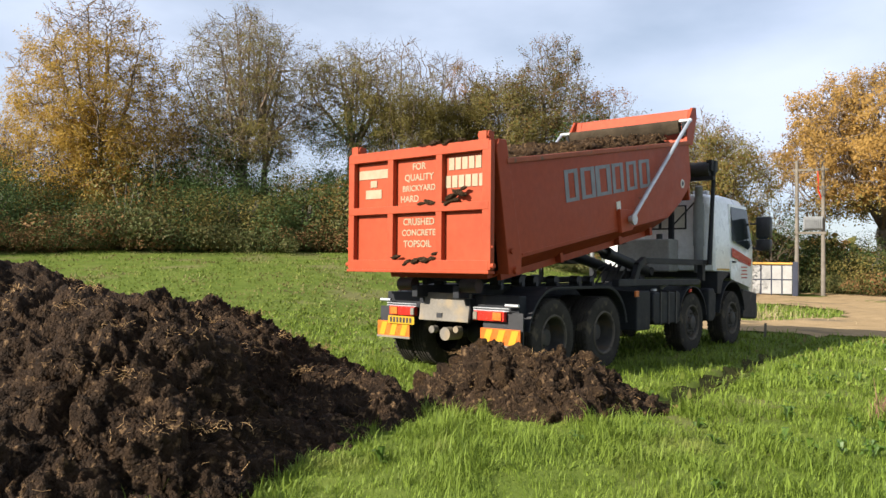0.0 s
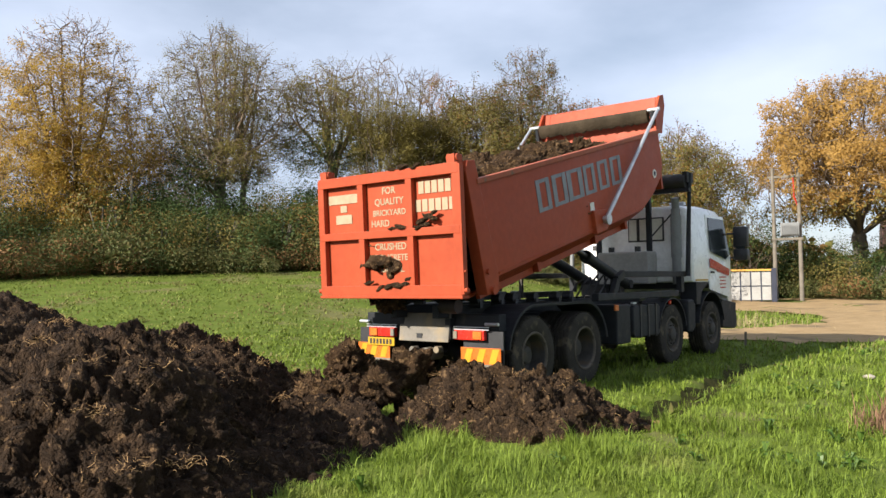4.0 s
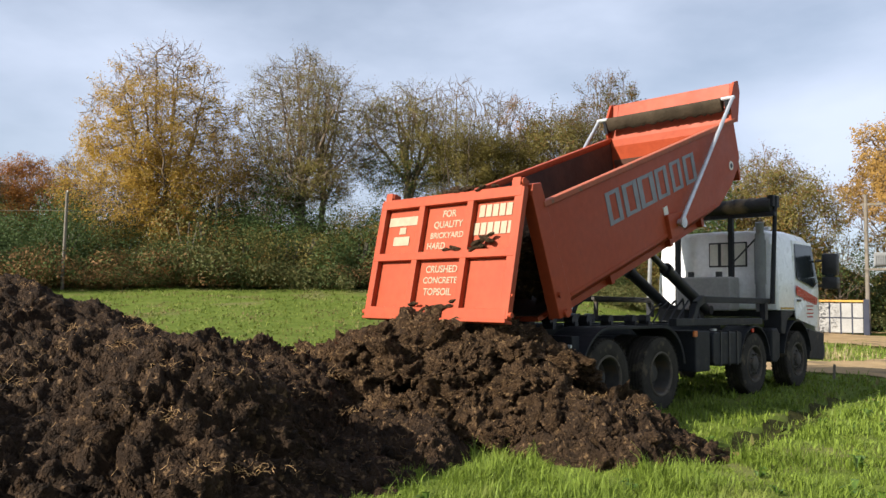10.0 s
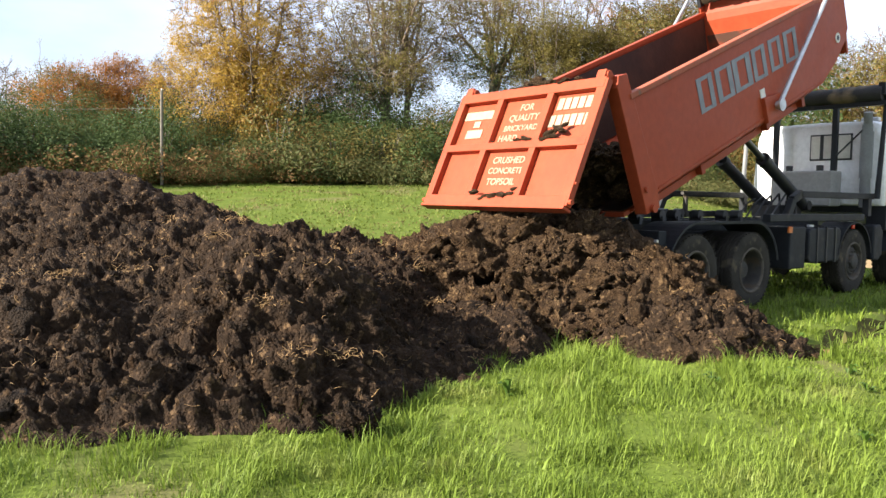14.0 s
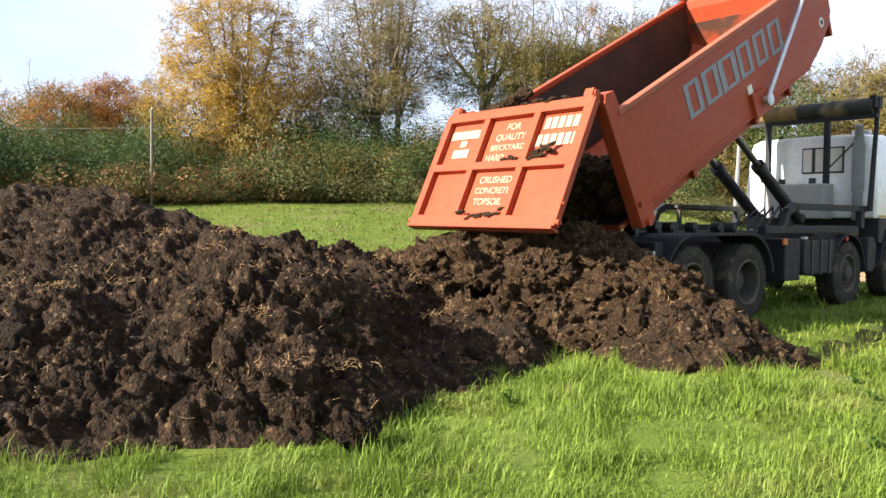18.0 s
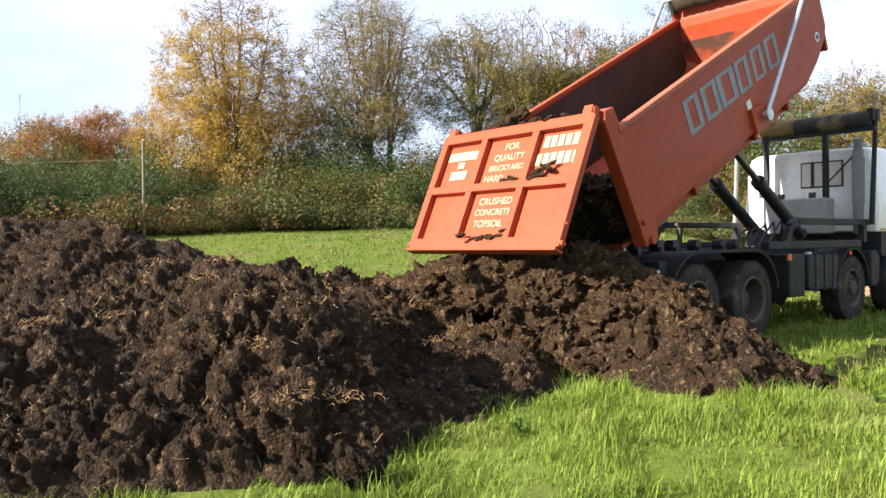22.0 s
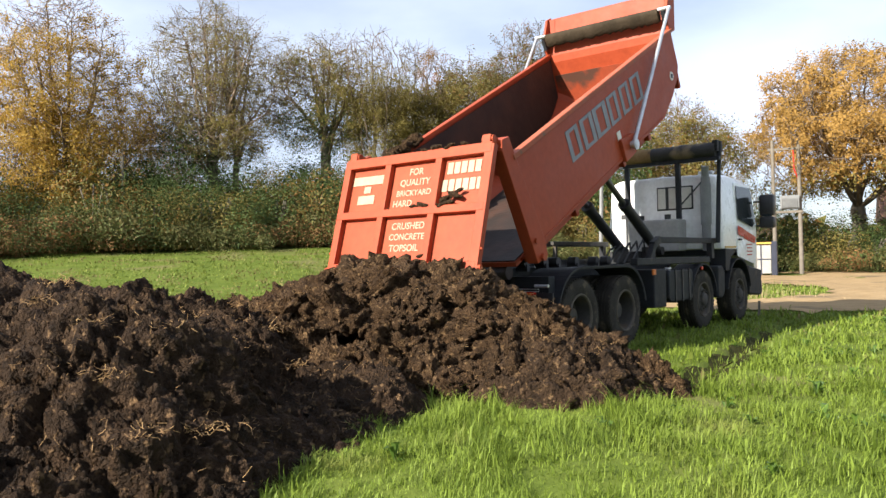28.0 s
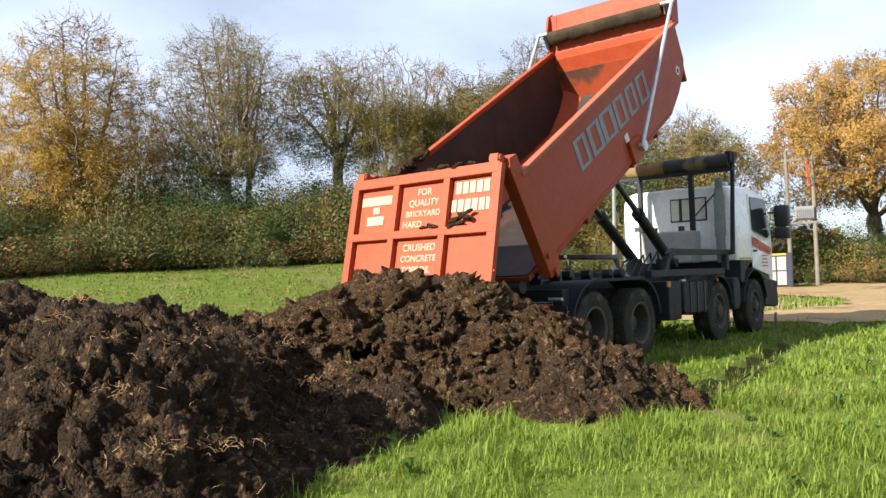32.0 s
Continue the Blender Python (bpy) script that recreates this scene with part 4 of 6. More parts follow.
def build_sheeter():
    """The gantry with its rolled sheet over the cab's back, and the two swinging arms."""
    for x in (-0.62, 0.45):
        part("gantry_post", Geo().box((x, 5.40, 2.35), (0.09, 0.09, 1.7)), M_NAVY, truck, bevel=0.006)
    part("gantry_beam", Geo().box((0.1, 5.40, 3.16), (2.35, 0.10, 0.07)), M_NAVY, truck, bevel=0.006)
    rng = random.Random(5)
    n, rings = 26, []
    for k in range(n + 1):
        r = 0.15 + rng.uniform(-0.009, 0.009)
        rings.append([(-1.16 + 2.36 * k / n, 5.44 + r * math.cos(a * math.pi / 9), 3.33 + r * math.sin(a * math.pi / 9)) for a in range(18)])
    # the roll's left half gets a lighter tan that paints in the sunlight
    part("sheet_roll", Geo().loft(rings[:13]), M_TAN, truck, "tan end of the rolled load sheet, sunlight put into its colour", smooth=True)
    roll = Geo().loft(rings[12:])
    part("sheet_roll", roll, M_TARP2, truck, "dusty black rolled load sheet on the gantry", smooth=True)
    for s in (-1, 1):
        part("sheet_arm", Geo().tube((s * 1.24, 5.5, 3.48), (s * 1.22, 5.33, 1.55), 0.035, 0.045, 12).box((s * 1.2, 5.5, 3.4), (0.1, 0.3, 0.2)), M_NAVY if s > 0 else M_GREYBOX, truck, "swinging sheet arm", smooth=True)
    part("gantry_stay", Geo().tube((0.5, 5.36, 2.3), (0.92, 5.36, 2.72), 0.015), M_BLACK, truck)
    part("back_rail", Geo().box((-1.0, 3.7, 1.60), (0.06, 1.4, 0.05)).box((-1.0, 3.1, 1.4), (0.06, 0.06, 0.4)), M_RIM, truck, "grey far side rail")


def build_body():
    """The tipping body, about its hinge; y ahead along the floor, z up."""
    body = part("tipping_body", Geo().prism([(-0.22, 0.10), (4.45, 0.10), (5.42, 0.56), (5.42, 0.61), (4.43, 0.16), (-0.22, 0.16)], -0.84, 0.84), M_ORANGE, truck, "orange-red steel tipping body", at=pose(0, PIVOT[0], PIVOT[1], 10.2))
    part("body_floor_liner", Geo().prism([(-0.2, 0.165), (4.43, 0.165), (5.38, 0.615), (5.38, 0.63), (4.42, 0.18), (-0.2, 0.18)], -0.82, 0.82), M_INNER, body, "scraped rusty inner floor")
    for s in (-1, 1):
        out = [(-0.10, 0.33), (4.42, 0.33), (4.95, 0.52), (5.3, 0.72), (5.46, 0.90), (5.46, 1.50), (-0.10, 1.52)]
        side = part("side_wall", Geo().prism(out, s * 1.165, s * 1.205), M_ORANGE, body, "orange-red steel side wall", bevel=0.005)
        low = Geo()
        lows = [((-0.1, 0.33), (-0.1, 0.11)), ((4.42, 0.33), (4.42, 0.11)), ((4.95, 0.52), (4.95, 0.37)), ((5.3, 0.72), (5.30, 0.54)), ((5.46, 0.90), (5.44, 0.60))]
        for (a, b), (c, d) in zip(lows, lows[1:]):
            low.add([(s * 1.205, *a), (s * 1.205, *c), (s * 0.84, *d), (s * 0.84, *b), (s * 1.16, *a), (s * 1.16, *c), (s * 0.80, *d), (s * 0.80, *b)], [(0, 1, 2, 3), (7, 6, 5, 4), (0, 4, 5, 1), (2, 6, 7, 3), (1, 5, 6, 2), (0, 3, 7, 4)])
        part("lower_skirt", low, M_ORANGE, body, "folded lower edge of the body side")
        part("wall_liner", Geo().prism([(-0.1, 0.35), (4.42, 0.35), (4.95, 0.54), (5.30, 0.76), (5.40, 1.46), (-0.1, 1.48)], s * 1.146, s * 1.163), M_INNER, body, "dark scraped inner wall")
        part("top_rail", Geo().box((s * 1.185, 2.68, 1.535), (0.11, 5.6, 0.07), (-0.15, 0, 0)), M_WORN if s > 0 else M_ORANGE, body, "mud-dusted worn top rail", bevel=0.012)
        part("side_crease", Geo().box((s * 1.209, 2.2, 0.37), (0.012, 4.3, 0.025)), M_ORANGE, body, bevel=0.003)
        part("rear_post", Geo().prism([(-0.28, 0.17), (-0.02, 0.15), (0.02, 0.34), (-0.08, 1.80), (-0.24, 1.82), (-0.30, 1.7)], s * 1.06, s * 1.225), M_ORANGE, body, "rear corner post", bevel=0.01)
        part("hinge_boss", Geo().tube((s * 1.23, -0.16, 0.2), (s * 1.27, -0.16, 0.2), 0.05), M_ORANGE, body)
        part("hinge_boss", Geo().tube((s * 1.23, -0.2, 0.45), (s * 1.26, -0.2, 0.45), 0.035), M_ORANGE, body)
        part("underrun_beam", Geo().box((s * 0.42, 2.3, 0.03), (0.10, 4.6, 0.15)), M_NAVY, body, bevel=0.008)
        part("edge_strip", Geo().box((s * 0.86, 2.2, 0.09), (0.06, 4.4, 0.09)), M_ORANGE, body)
        # gussets hanging below the edge
        for y in (1.35, 3.1, 4.2):
            part("gusset", Geo().box((s * 0.9, y, 0.14), (0.16, 0.08, 0.16)), M_ORANGE, body)
        arm = part("sheet_bar", Geo().tube((s * 1.30, 2.95, 0.50), (s * 1.29, 5.40, 1.93), 0.034, 0.028, 12), M_STEEL, body, "galvanised sheeting bar", smooth=True)
        part("bar_pin", Geo().tube((s * 1.2, 2.90, 0.47), (s * 1.36, 2.90, 0.47), 0.055, n=16).tube((s * 1.325, 2.90, 0.47), (s * 1.355, 2.90, 0.47), 0.085, n=20), M_STEEL, arm, smooth=True)
        part("pin_bracket", Geo().prism([(2.62, 0.30), (3.0, 0.30), (3.04, 0.60), (2.62, 0.66)], s * 1.0, s * 1.265), M_ORANGE, body, bevel=0.008)
        part("label_plate", Geo().box((s * 1.212, 2.68, 0.70), (0.01, 0.12, 0.14)), M_CREAM, body, "small white plate")
        part("round_badge", Geo().tube((s * 1.205, 5.08, 0.84), (s * 1.212, 5.08, 0.84), 0.075, n=24), M_CREAM, body, "round white and blue sticker")
        part("badge_middle", Geo().tube((s * 1.212, 5.08, 0.84), (s * 1.215, 5.08, 0.84), 0.04, n=16), M_FENCEDARK, body)
        # six tall letter-sized grey shapes
        for k, w in enumerate((0.36, 0.40, 0.46, 0.36, 0.34, 0.38)):
            y = 1.38 + 0.45 * k
            mark = Geo()
            for e in (-1, 1):
                mark.box((s * 1.208, y + e * w * 0.36, 1.12), (0.008, w * 0.26, 0.44))
                mark.box((s * 1.2075, y, 1.12 + e * 0.195), (0.007, w * 0.5, 0.05))
            part("side_lettering", mark, M_SILVER, side, "faded silver-grey letter-sized mark")
    # headboard with raked top and returns
    part("front_wall", Geo().prism([(5.40, 0.52), (5.46, 0.52), (5.50, 1.5), (5.52, 1.55), (5.84, 2.12), (5.78, 2.12), (5.44, 1.52), (5.40, 1.4)], -1.17, 1.17), M_ORANGE, body, "orange headboard with raked top")
    part("front_liner", Geo().prism([(5.385, 0.56), (5.398, 0.56), (5.398, 1.15), (5.385, 1.15)], -1.14, 1.14), M_SCRAPE, body, "orange inner headboard scraped to rust")
    for s in (-1, 1):
        part("head_return", Geo().prism([(5.36, 1.5), (5.62, 1.48), (5.88, 1.95), (5.88, 2.14), (5.72, 2.14), (5.44, 1.86)], s * 1.17, s * 1.215), M_ORANGE, body, bevel=0.006)
        part("head_fold", Geo().box((s * 1.08, 5.72, 1.98), (0.07, 0.05, 0.28), (-28, 0, 0)), M_ORANGE, body)
        part("roll_bracket", Geo().box((s * 1.17, 5.42, 1.78), (0.06, 0.12, 0.24)), M_NAVY, body)
    rng = random.Random(9)
    n, rings = 40, []
    for k in range(n + 1):
        r, hang = 0.065 + rng.uniform(-0.012, 0.012), 0.17 + rng.uniform(-0.02, 0.02)
        rings.append([(-1.1 + 2.2 * k / n, 5.38 + r * math.cos(a * math.pi / 7), 1.90 - 0.03 + (0.075 if math.sin(a * math.pi / 7) > 0 else hang) * math.sin(a * math.pi / 7)) for a in range(14)])
    roll = Geo().loft(rings)
    part("sheet_roll", roll, M_TARP, body, "creased dark brown sheet rolled on its bar", smooth=True)
    for s in (-1, 1):
        part("roll_end", Geo().tube((s * 1.1, 5.38, 1.92), (s * 1.32, 5.38, 1.92), 0.03, n=10), M_STEEL, body, smooth=True)
    crng = np.random.default_rng(13)
    for k in range(16):  # muck caught on the top rail by the gate
        s = crng.uniform(0.05, 0.11)
        ob = part("stuck_muck", CLOD_MESHES[k % 4][1], None, body, "clod of muck caught on the top rail")
        ob.matrix_basis = Matrix.LocRotScale(Vector((-1.13 + crng.uniform(-0.04, 0.05), -0.05 + 0.075 * k, 1.58 + s * 0.3)), Euler(crng.uniform(0, 6, 3)), Vector((s * 1.1, s * 1.3, s)))
    for y in (0.1, 0.9, 1.8, 2.7, 3.6):
        part("floor_bearer", Geo().box((0, y, 0.05), (1.6, 0.09, 0.10)), M_NAVY, body)
    for s in (-1, 1):
        part("rear_roller", Geo().tube((s * 0.55 - 0.13, -0.2, 0.0), (s * 0.55 + 0.13, -0.2, 0.0), 0.09, n=16), M_INNER, body, "rusty dark tail roller", smooth=True)
    return body


def build_gate():
    """The tailgate, hung from its top hinge; it faces -y."""
    h = 1.56
    gate = part("tailgate", Geo().box((0, 0.035, -h / 2 - 0.02), (2.40, 0.03, h - 0.06)), M_ORANGE, truck, "orange-red ribbed tailgate hanging from its top hinge", at=pose(0, -1.3, 2.9))
    for x, w in ((-1.165, 0.11), (-0.42, 0.10), (0.42, 0.10), (1.165, 0.13)):
        part("gate_rib", Geo().box((x, -0.02, -h / 2 - 0.02), (w, 0.08, h - 0.02)), M_ORANGE, gate, bevel=0.006)
    for z, w in ((-0.075, 0.13), (-0.80, 0.10), (-1.52, 0.13)):
        part("gate_rail", Geo().box((0, -0.022, z), (2.40, 0.084, w)), M_ORANGE, gate, bevel=0.006)
    part("gate_sill", Geo().box((0, -0.02, -1.60), (2.44, 0.13, 0.035)), M_ORANGE, gate, "scuffed bottom edge", bevel=0.006)
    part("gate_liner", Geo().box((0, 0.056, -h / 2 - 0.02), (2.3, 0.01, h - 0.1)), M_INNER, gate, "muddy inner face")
    for s in (-1, 1):
        part("gate_hinge", Geo().box((s * 1.10, 0.02, 0.03), (0.12, 0.16, 0.12)).tube((s * 1.02, 0.0, 0.05), (s * 1.18, 0.0, 0.05), 0.045, n=14), M_ORANGE, gate, bevel=0.004)
        part("gate_pin", Geo().tube((s * 1.2, -0.03, -1.52), (s * 1.27, -0.03, -1.52), 0.03), M_ORANGE, gate)
        part("gate_pin", Geo().tube((s * 1.2, -0.03, -1.30), (s * 1.25, -0.03, -1.30), 0.018), M_ORANGE, gate)
    rot = lambda x, z: pose(x, 0.017, z, 90, 0, 0)
    for words, x, z, size in (("FOR", 0.02, -0.25, 0.122), ("QUALITY", 0.02, -0.39, 0.12), ("BRICKYARD", 0.02, -0.53, 0.106), ("HARD", -0.14, -0.665, 0.118), ("CRUSHED", 0.02, -0.965, 0.122), ("CONCRETE", 0.02, -1.105, 0.112), ("TOPSOIL", 0.0, -1.25, 0.122)):
        part("lettering", text_mesh(words, size, M_LETTER), None, gate, "worn cream capital letters", at=rot(x, z))
    for x, z, w, hh in ((-0.80, -0.30, 0.56, 0.12), (-0.80, -0.43, 0.12, 0.09), (-0.80, -0.57, 0.30, 0.12)):
        part("lettering_bar", Geo().box((x, 0.014, z), (w, 0.006, hh)), M_LETTER, gate, "worn cream mark")
    for z, n_ in ((-0.26, 5), (-0.48, 6)):
        w = 0.085
        for k in range(n_):
            part("number_bar", Geo().box((0.78 + (k - (n_ - 1) / 2) * 0.105, 0.014, z), (w, 0.006, 0.15)), M_LETTER, gate, "cream mark")
    # muck stuck on the rails
    rng = np.random.default_rng(3)
    for x, z, s in ((0.62, -0.68, 0.15), (0.74, -0.63, 0.17), (0.57, -0.75, 0.11), (0.68, -0.72, 0.13), (0.82, -0.58, 0.10), (0.25, -0.72, 0.14), (0.12, -0.74, 0.10), (0.32, -0.73, 0.06), (0.5, -0.73, 0.045), (-0.30, -0.74, 0.04), (0.05, -1.47, 0.15), (0.2, -1.46, 0.16), (0.31, -1.44, 0.12), (-0.1, -1.48, 0.12), (-0.32, -1.42, 0.12), (0.36, -1.38, 0.09), (0.15, 0.0, 0.10), (0.34, 0.01, 0.14), (0.55, 0.0, 0.12), (0.78, 0.01, 0.10)):
        ob = part("stuck_muck", CLOD_MESHES[int(rng.integers(4))][1], None, gate, "clod of muck stuck to the rail")
        ob.matrix_basis = Matrix.LocRotScale(Vector((x, -0.06, z)), Euler((0, rng.uniform(-0.5, 0.5), 0)), Vector((s * 0.72, s * 0.32, s * 0.34)))
    return gate


def build_rams():
    out = []
    for s in (-1, 1):
        cyl = part("ram_cylinder", Geo().tube((0, 0, 0), (0, 0, 1.55), 0.095, n=20).tube((0, 0, 1.5), (0, 0, 1.62), 0.11, n=20).tube((-0.1, 0, 0), (0.1, 0, 0), 0.08, n=16), M_BLACK, truck, "black hydraulic tipping ram", smooth=True)
        rod = part("ram_rod", Geo().tube((0, 0, 0), (0, 0, -1.5), 0.052, n=16).tube((-0.09, 0, 0), (0.09, 0, 0), 0.07, n=16), M_RODS, truck, "oily dark ram piston rod", smooth=True)
        out.append((s * 0.36, cyl, rod))
    return out


# ---- trees, hedge, grass ----
def envelope(u, shape):
    """The crown's half width at the height u, 0 to 1."""
    if shape == "oval":
        return math.sin(math.pi * min(1, 0.12 + 0.86 * u) ** 0.9) ** 0.7
    if shape == "broom":
        return max(0.05, 0.25 + 0.75 * u) * math.sqrt(max(0.0, 1.0 - max(0, u - 0.72) ** 2 / 0.0784))
    if shape == "column":
        return (0.55 + 0.45 * math.sin(math.pi * u)) * (1 - u ** 5)
    return math.sqrt(max(0.0, 1 - (2 * u - 0.9) ** 2 / 1.25)) * (1 - u ** 6)  # round


def limbs(seed, height, clear, width, shape, many, trunk_r, lean=0.15, stem=0.22, boughs=0, low=0.3):
    """Branches that grow towards points strewn through the crown's outline. Gives pieces (start, end, radius, radius, level) and twig ends."""
    rng = np.random.default_rng(seed)
    pts = []
    lob = rng.uniform(0, 2 * math.pi, 4)
    many = int(many * 2.6)
    while len(pts) < many:
        u, a, q = rng.uniform(0, 1), rng.uniform(0, 2 * math.pi), rng.uniform(0.05, 1) ** 0.6
        r = width / 2 * envelope(u, shape) * q * (1 + 0.18 * math.sin(2 * a + lob[0]) + 0.15 * math.sin(3 * a + lob[1] + 5 * u) + 0.10 * math.sin(9 * u + lob[2] + a))
        pts.append((r * math.cos(a), r * math.sin(a), clear + u * (height - clear)))
    pts = np.array(pts)
    step = 0.36
    n0 = max(4, int((clear + stem * (height - clear)) / step))
    wob = np.cumsum(rng.normal(0, 0.03, (n0, 2)), axis=0)
    nodes = [np.array((wob[k, 0], wob[k, 1], -0.3 + step * k)) for k in range(n0)]
    parent = [-1] + list(range(n0 - 1))
    fork = max(1, int((clear * 0.75 + 0.3) / step))
    for b in range(boughs):  # main boughs that fan out from the fork and bend upwards
        a, u = 2.4 * b + rng.uniform(-0.4, 0.4), low + (0.97 - low) * ((b + 0.5) / boughs) ** 0.8
        k = min(n0 - 1, fork + int(rng.integers(0, max(1, n0 - fork))))
        r = width / 2 * envelope(u, shape) * (0.9 - 0.45 * u * u)
        end = np.array((r * math.cos(a), r * math.sin(a), clear + u * (height - clear)))
        bend = nodes[k] * (0.5, 0.5, 0.55) + end * (0.5, 0.5, 0.45) + rng.normal(0, 0.25, 3)
        count = max(3, int(np.linalg.norm(end - nodes[k]) * 1.05 / step))
        last, first = k, nodes[k]
        for j in range(1, count + 1):
            t = j / count
            nodes.append(first * (1 - t) ** 2 + bend * 2 * t * (1 - t) + end * t * t + rng.normal(0, 0.03, 3))
            parent.append(last)
            last = len(nodes) - 1
    live = np.ones(len(pts), bool)
    arr = np.array(nodes)
    best_d, best_i = np.full(len(pts), 1e9), np.zeros(len(pts), int)
    fresh = 0
    for _ in range(90):
        for k in range(fresh, len(nodes)):
            d = ((pts - nodes[k]) ** 2).sum(1)
            hit = d < best_d
            best_d[hit], best_i[hit] = d[hit], k
        fresh = len(nodes)
        live &= best_d > 0.2
        if not live.any():
            break
        idx = np.flatnonzero(live)
        grown = 0
        for k in np.unique(best_i[idx]):
            v = pts[idx[best_i[idx] == k]] - nodes[k]
            v = (v / (np.linalg.norm(v, axis=1)[:, None] + 1e-9)).mean(0) + rng.normal(0, 0.12, 3) + (0, 0, lean)
            v /= np.linalg.norm(v) + 1e-9
            nodes.append(nodes[k] + v * step)
            parent.append(int(k))
            grown += 1
        if not grown or len(nodes) > 9000:
            break
    n = len(nodes)
    area, kids = np.zeros(n), np.zeros(n, int)
    for k in range(n - 1, 0, -1):
        if area[k] == 0:
            area[k] = 1.0
        area[parent[k]] += area[k]
        kids[parent[k]] += 1
    rad = np.maximum(trunk_r * (area / area[0]) ** 0.5, 0.014)
    segs, tips = [], []
    for k in range(1, n):
        p = parent[k]
        lev = 0 if rad[k] > trunk_r * 0.28 else 2
        segs.append((nodes[p], nodes[k], min(rad[p], rad[k] * 1.5), rad[k], lev))
        if kids[k] == 0 or (rad[k] < trunk_r * 0.10 and rng.random() < 0.75):
            base = nodes[k] - nodes[p]
            base /= np.linalg.norm(base)
            for _ in range(3 if kids[k] == 0 else 1):
                d = base + rng.normal(0, 0.5, 3) + (0, 0, 0.25)
                d /= np.linalg.norm(d)
                e = nodes[k] + d * rng.uniform(0.3, 0.75)
                segs.append((nodes[k], e, 0.015, 0.009, 3))
                f = e + (d + rng.normal(0, 0.5, 3)) * rng.uniform(0.15, 0.35)
                if rng.random() < 0.6:
                    segs.append((nodes[k] * 0.45 + e * 0.55, f, 0.012, 0.007, 3))
                tips.append(e)
                tips.append(f)
    return segs, np.array(tips)


def sticks(segs, lo, hi, material, name):
    """All branch pieces between two levels as tapered prisms."""
    pick = [s for s in segs if lo <= s[4] <= hi]
    a, b = np.array([s[0] for s in pick]), np.array([s[1] for s in pick])
    r0, r1 = np.array([s[2] for s in pick])[:, None], np.array([s[3] for s in pick])[:, None]
    n = 7 if lo == 0 else 3
    d = b - a
    d /= np.linalg.norm(d, axis=1)[:, None] + 1e-9
    e = np.cross(d, (0.31, 0.52, 0.79))
    e /= np.linalg.norm(e, axis=1)[:, None] + 1e-9
    g = np.cross(d, e)
    ring = [(math.cos(2 * math.pi * k / n), math.sin(2 * math.pi * k / n)) for k in range(n)]
    v = np.stack([p + (e * c + g * s) * r for p, r in ((a, r0), (b, r1)) for c, s in ring], 1).reshape(-1, 3)
    base = np.arange(len(pick))[:, None] * 2 * n
    f = np.concatenate([np.column_stack([base + k, base + (k + 1) % n, base + n + (k + 1) % n, base + n + k]) for k in range(n)])
    return quick_mesh(name, v, f, material, lo == 0)


def leaf_mesh(name, centres, rng, size, material, spread=0.3, each=4, sizes=None, out=None):
    """Small folded leaves scattered round the given places, two triangles a leaf, most of them facing outwards and up."""
    c = np.repeat(np.asarray(centres), each, axis=0)
    n = len(c)
    o = np.zeros((n, 3)) if out is None else np.repeat(out, each, axis=0)
    c = c + rng.normal(0, spread, c.shape)
    g = o * 0.9 + rng.normal(0, 0.55, (n, 3)) + (0, 0, 0.3)
    g /= np.linalg.norm(g, axis=1)[:, None] + 1e-9
    d = np.cross(g, rng.normal(0, 1, (n, 3)))
    d /= np.linalg.norm(d, axis=1)[:, None] + 1e-9
    e = np.cross(g, d)
    s = size * rng.uniform(0.6, 1.4, (n, 1))
    if sizes is not None:
        s = s * sizes[:, None]
    v = np.stack([c - d * s * 0.6, c + e * s * 0.36 + g * s * 0.12, c + d * s * 0.7, c - e * s * 0.36 + g * s * 0.12], 1).reshape(-1, 3)
    base = np.arange(n)[:, None] * 4
    f = np.concatenate([np.column_stack([base, base + 1, base + 2]), np.column_stack([base, base + 2, base + 3])])
    return quick_mesh(name, v, f, material)


def outward(p, middle):
    v = p - np.asarray(middle)
    return v / (np.linalg.norm(v, axis=1)[:, None] + 1e-9)


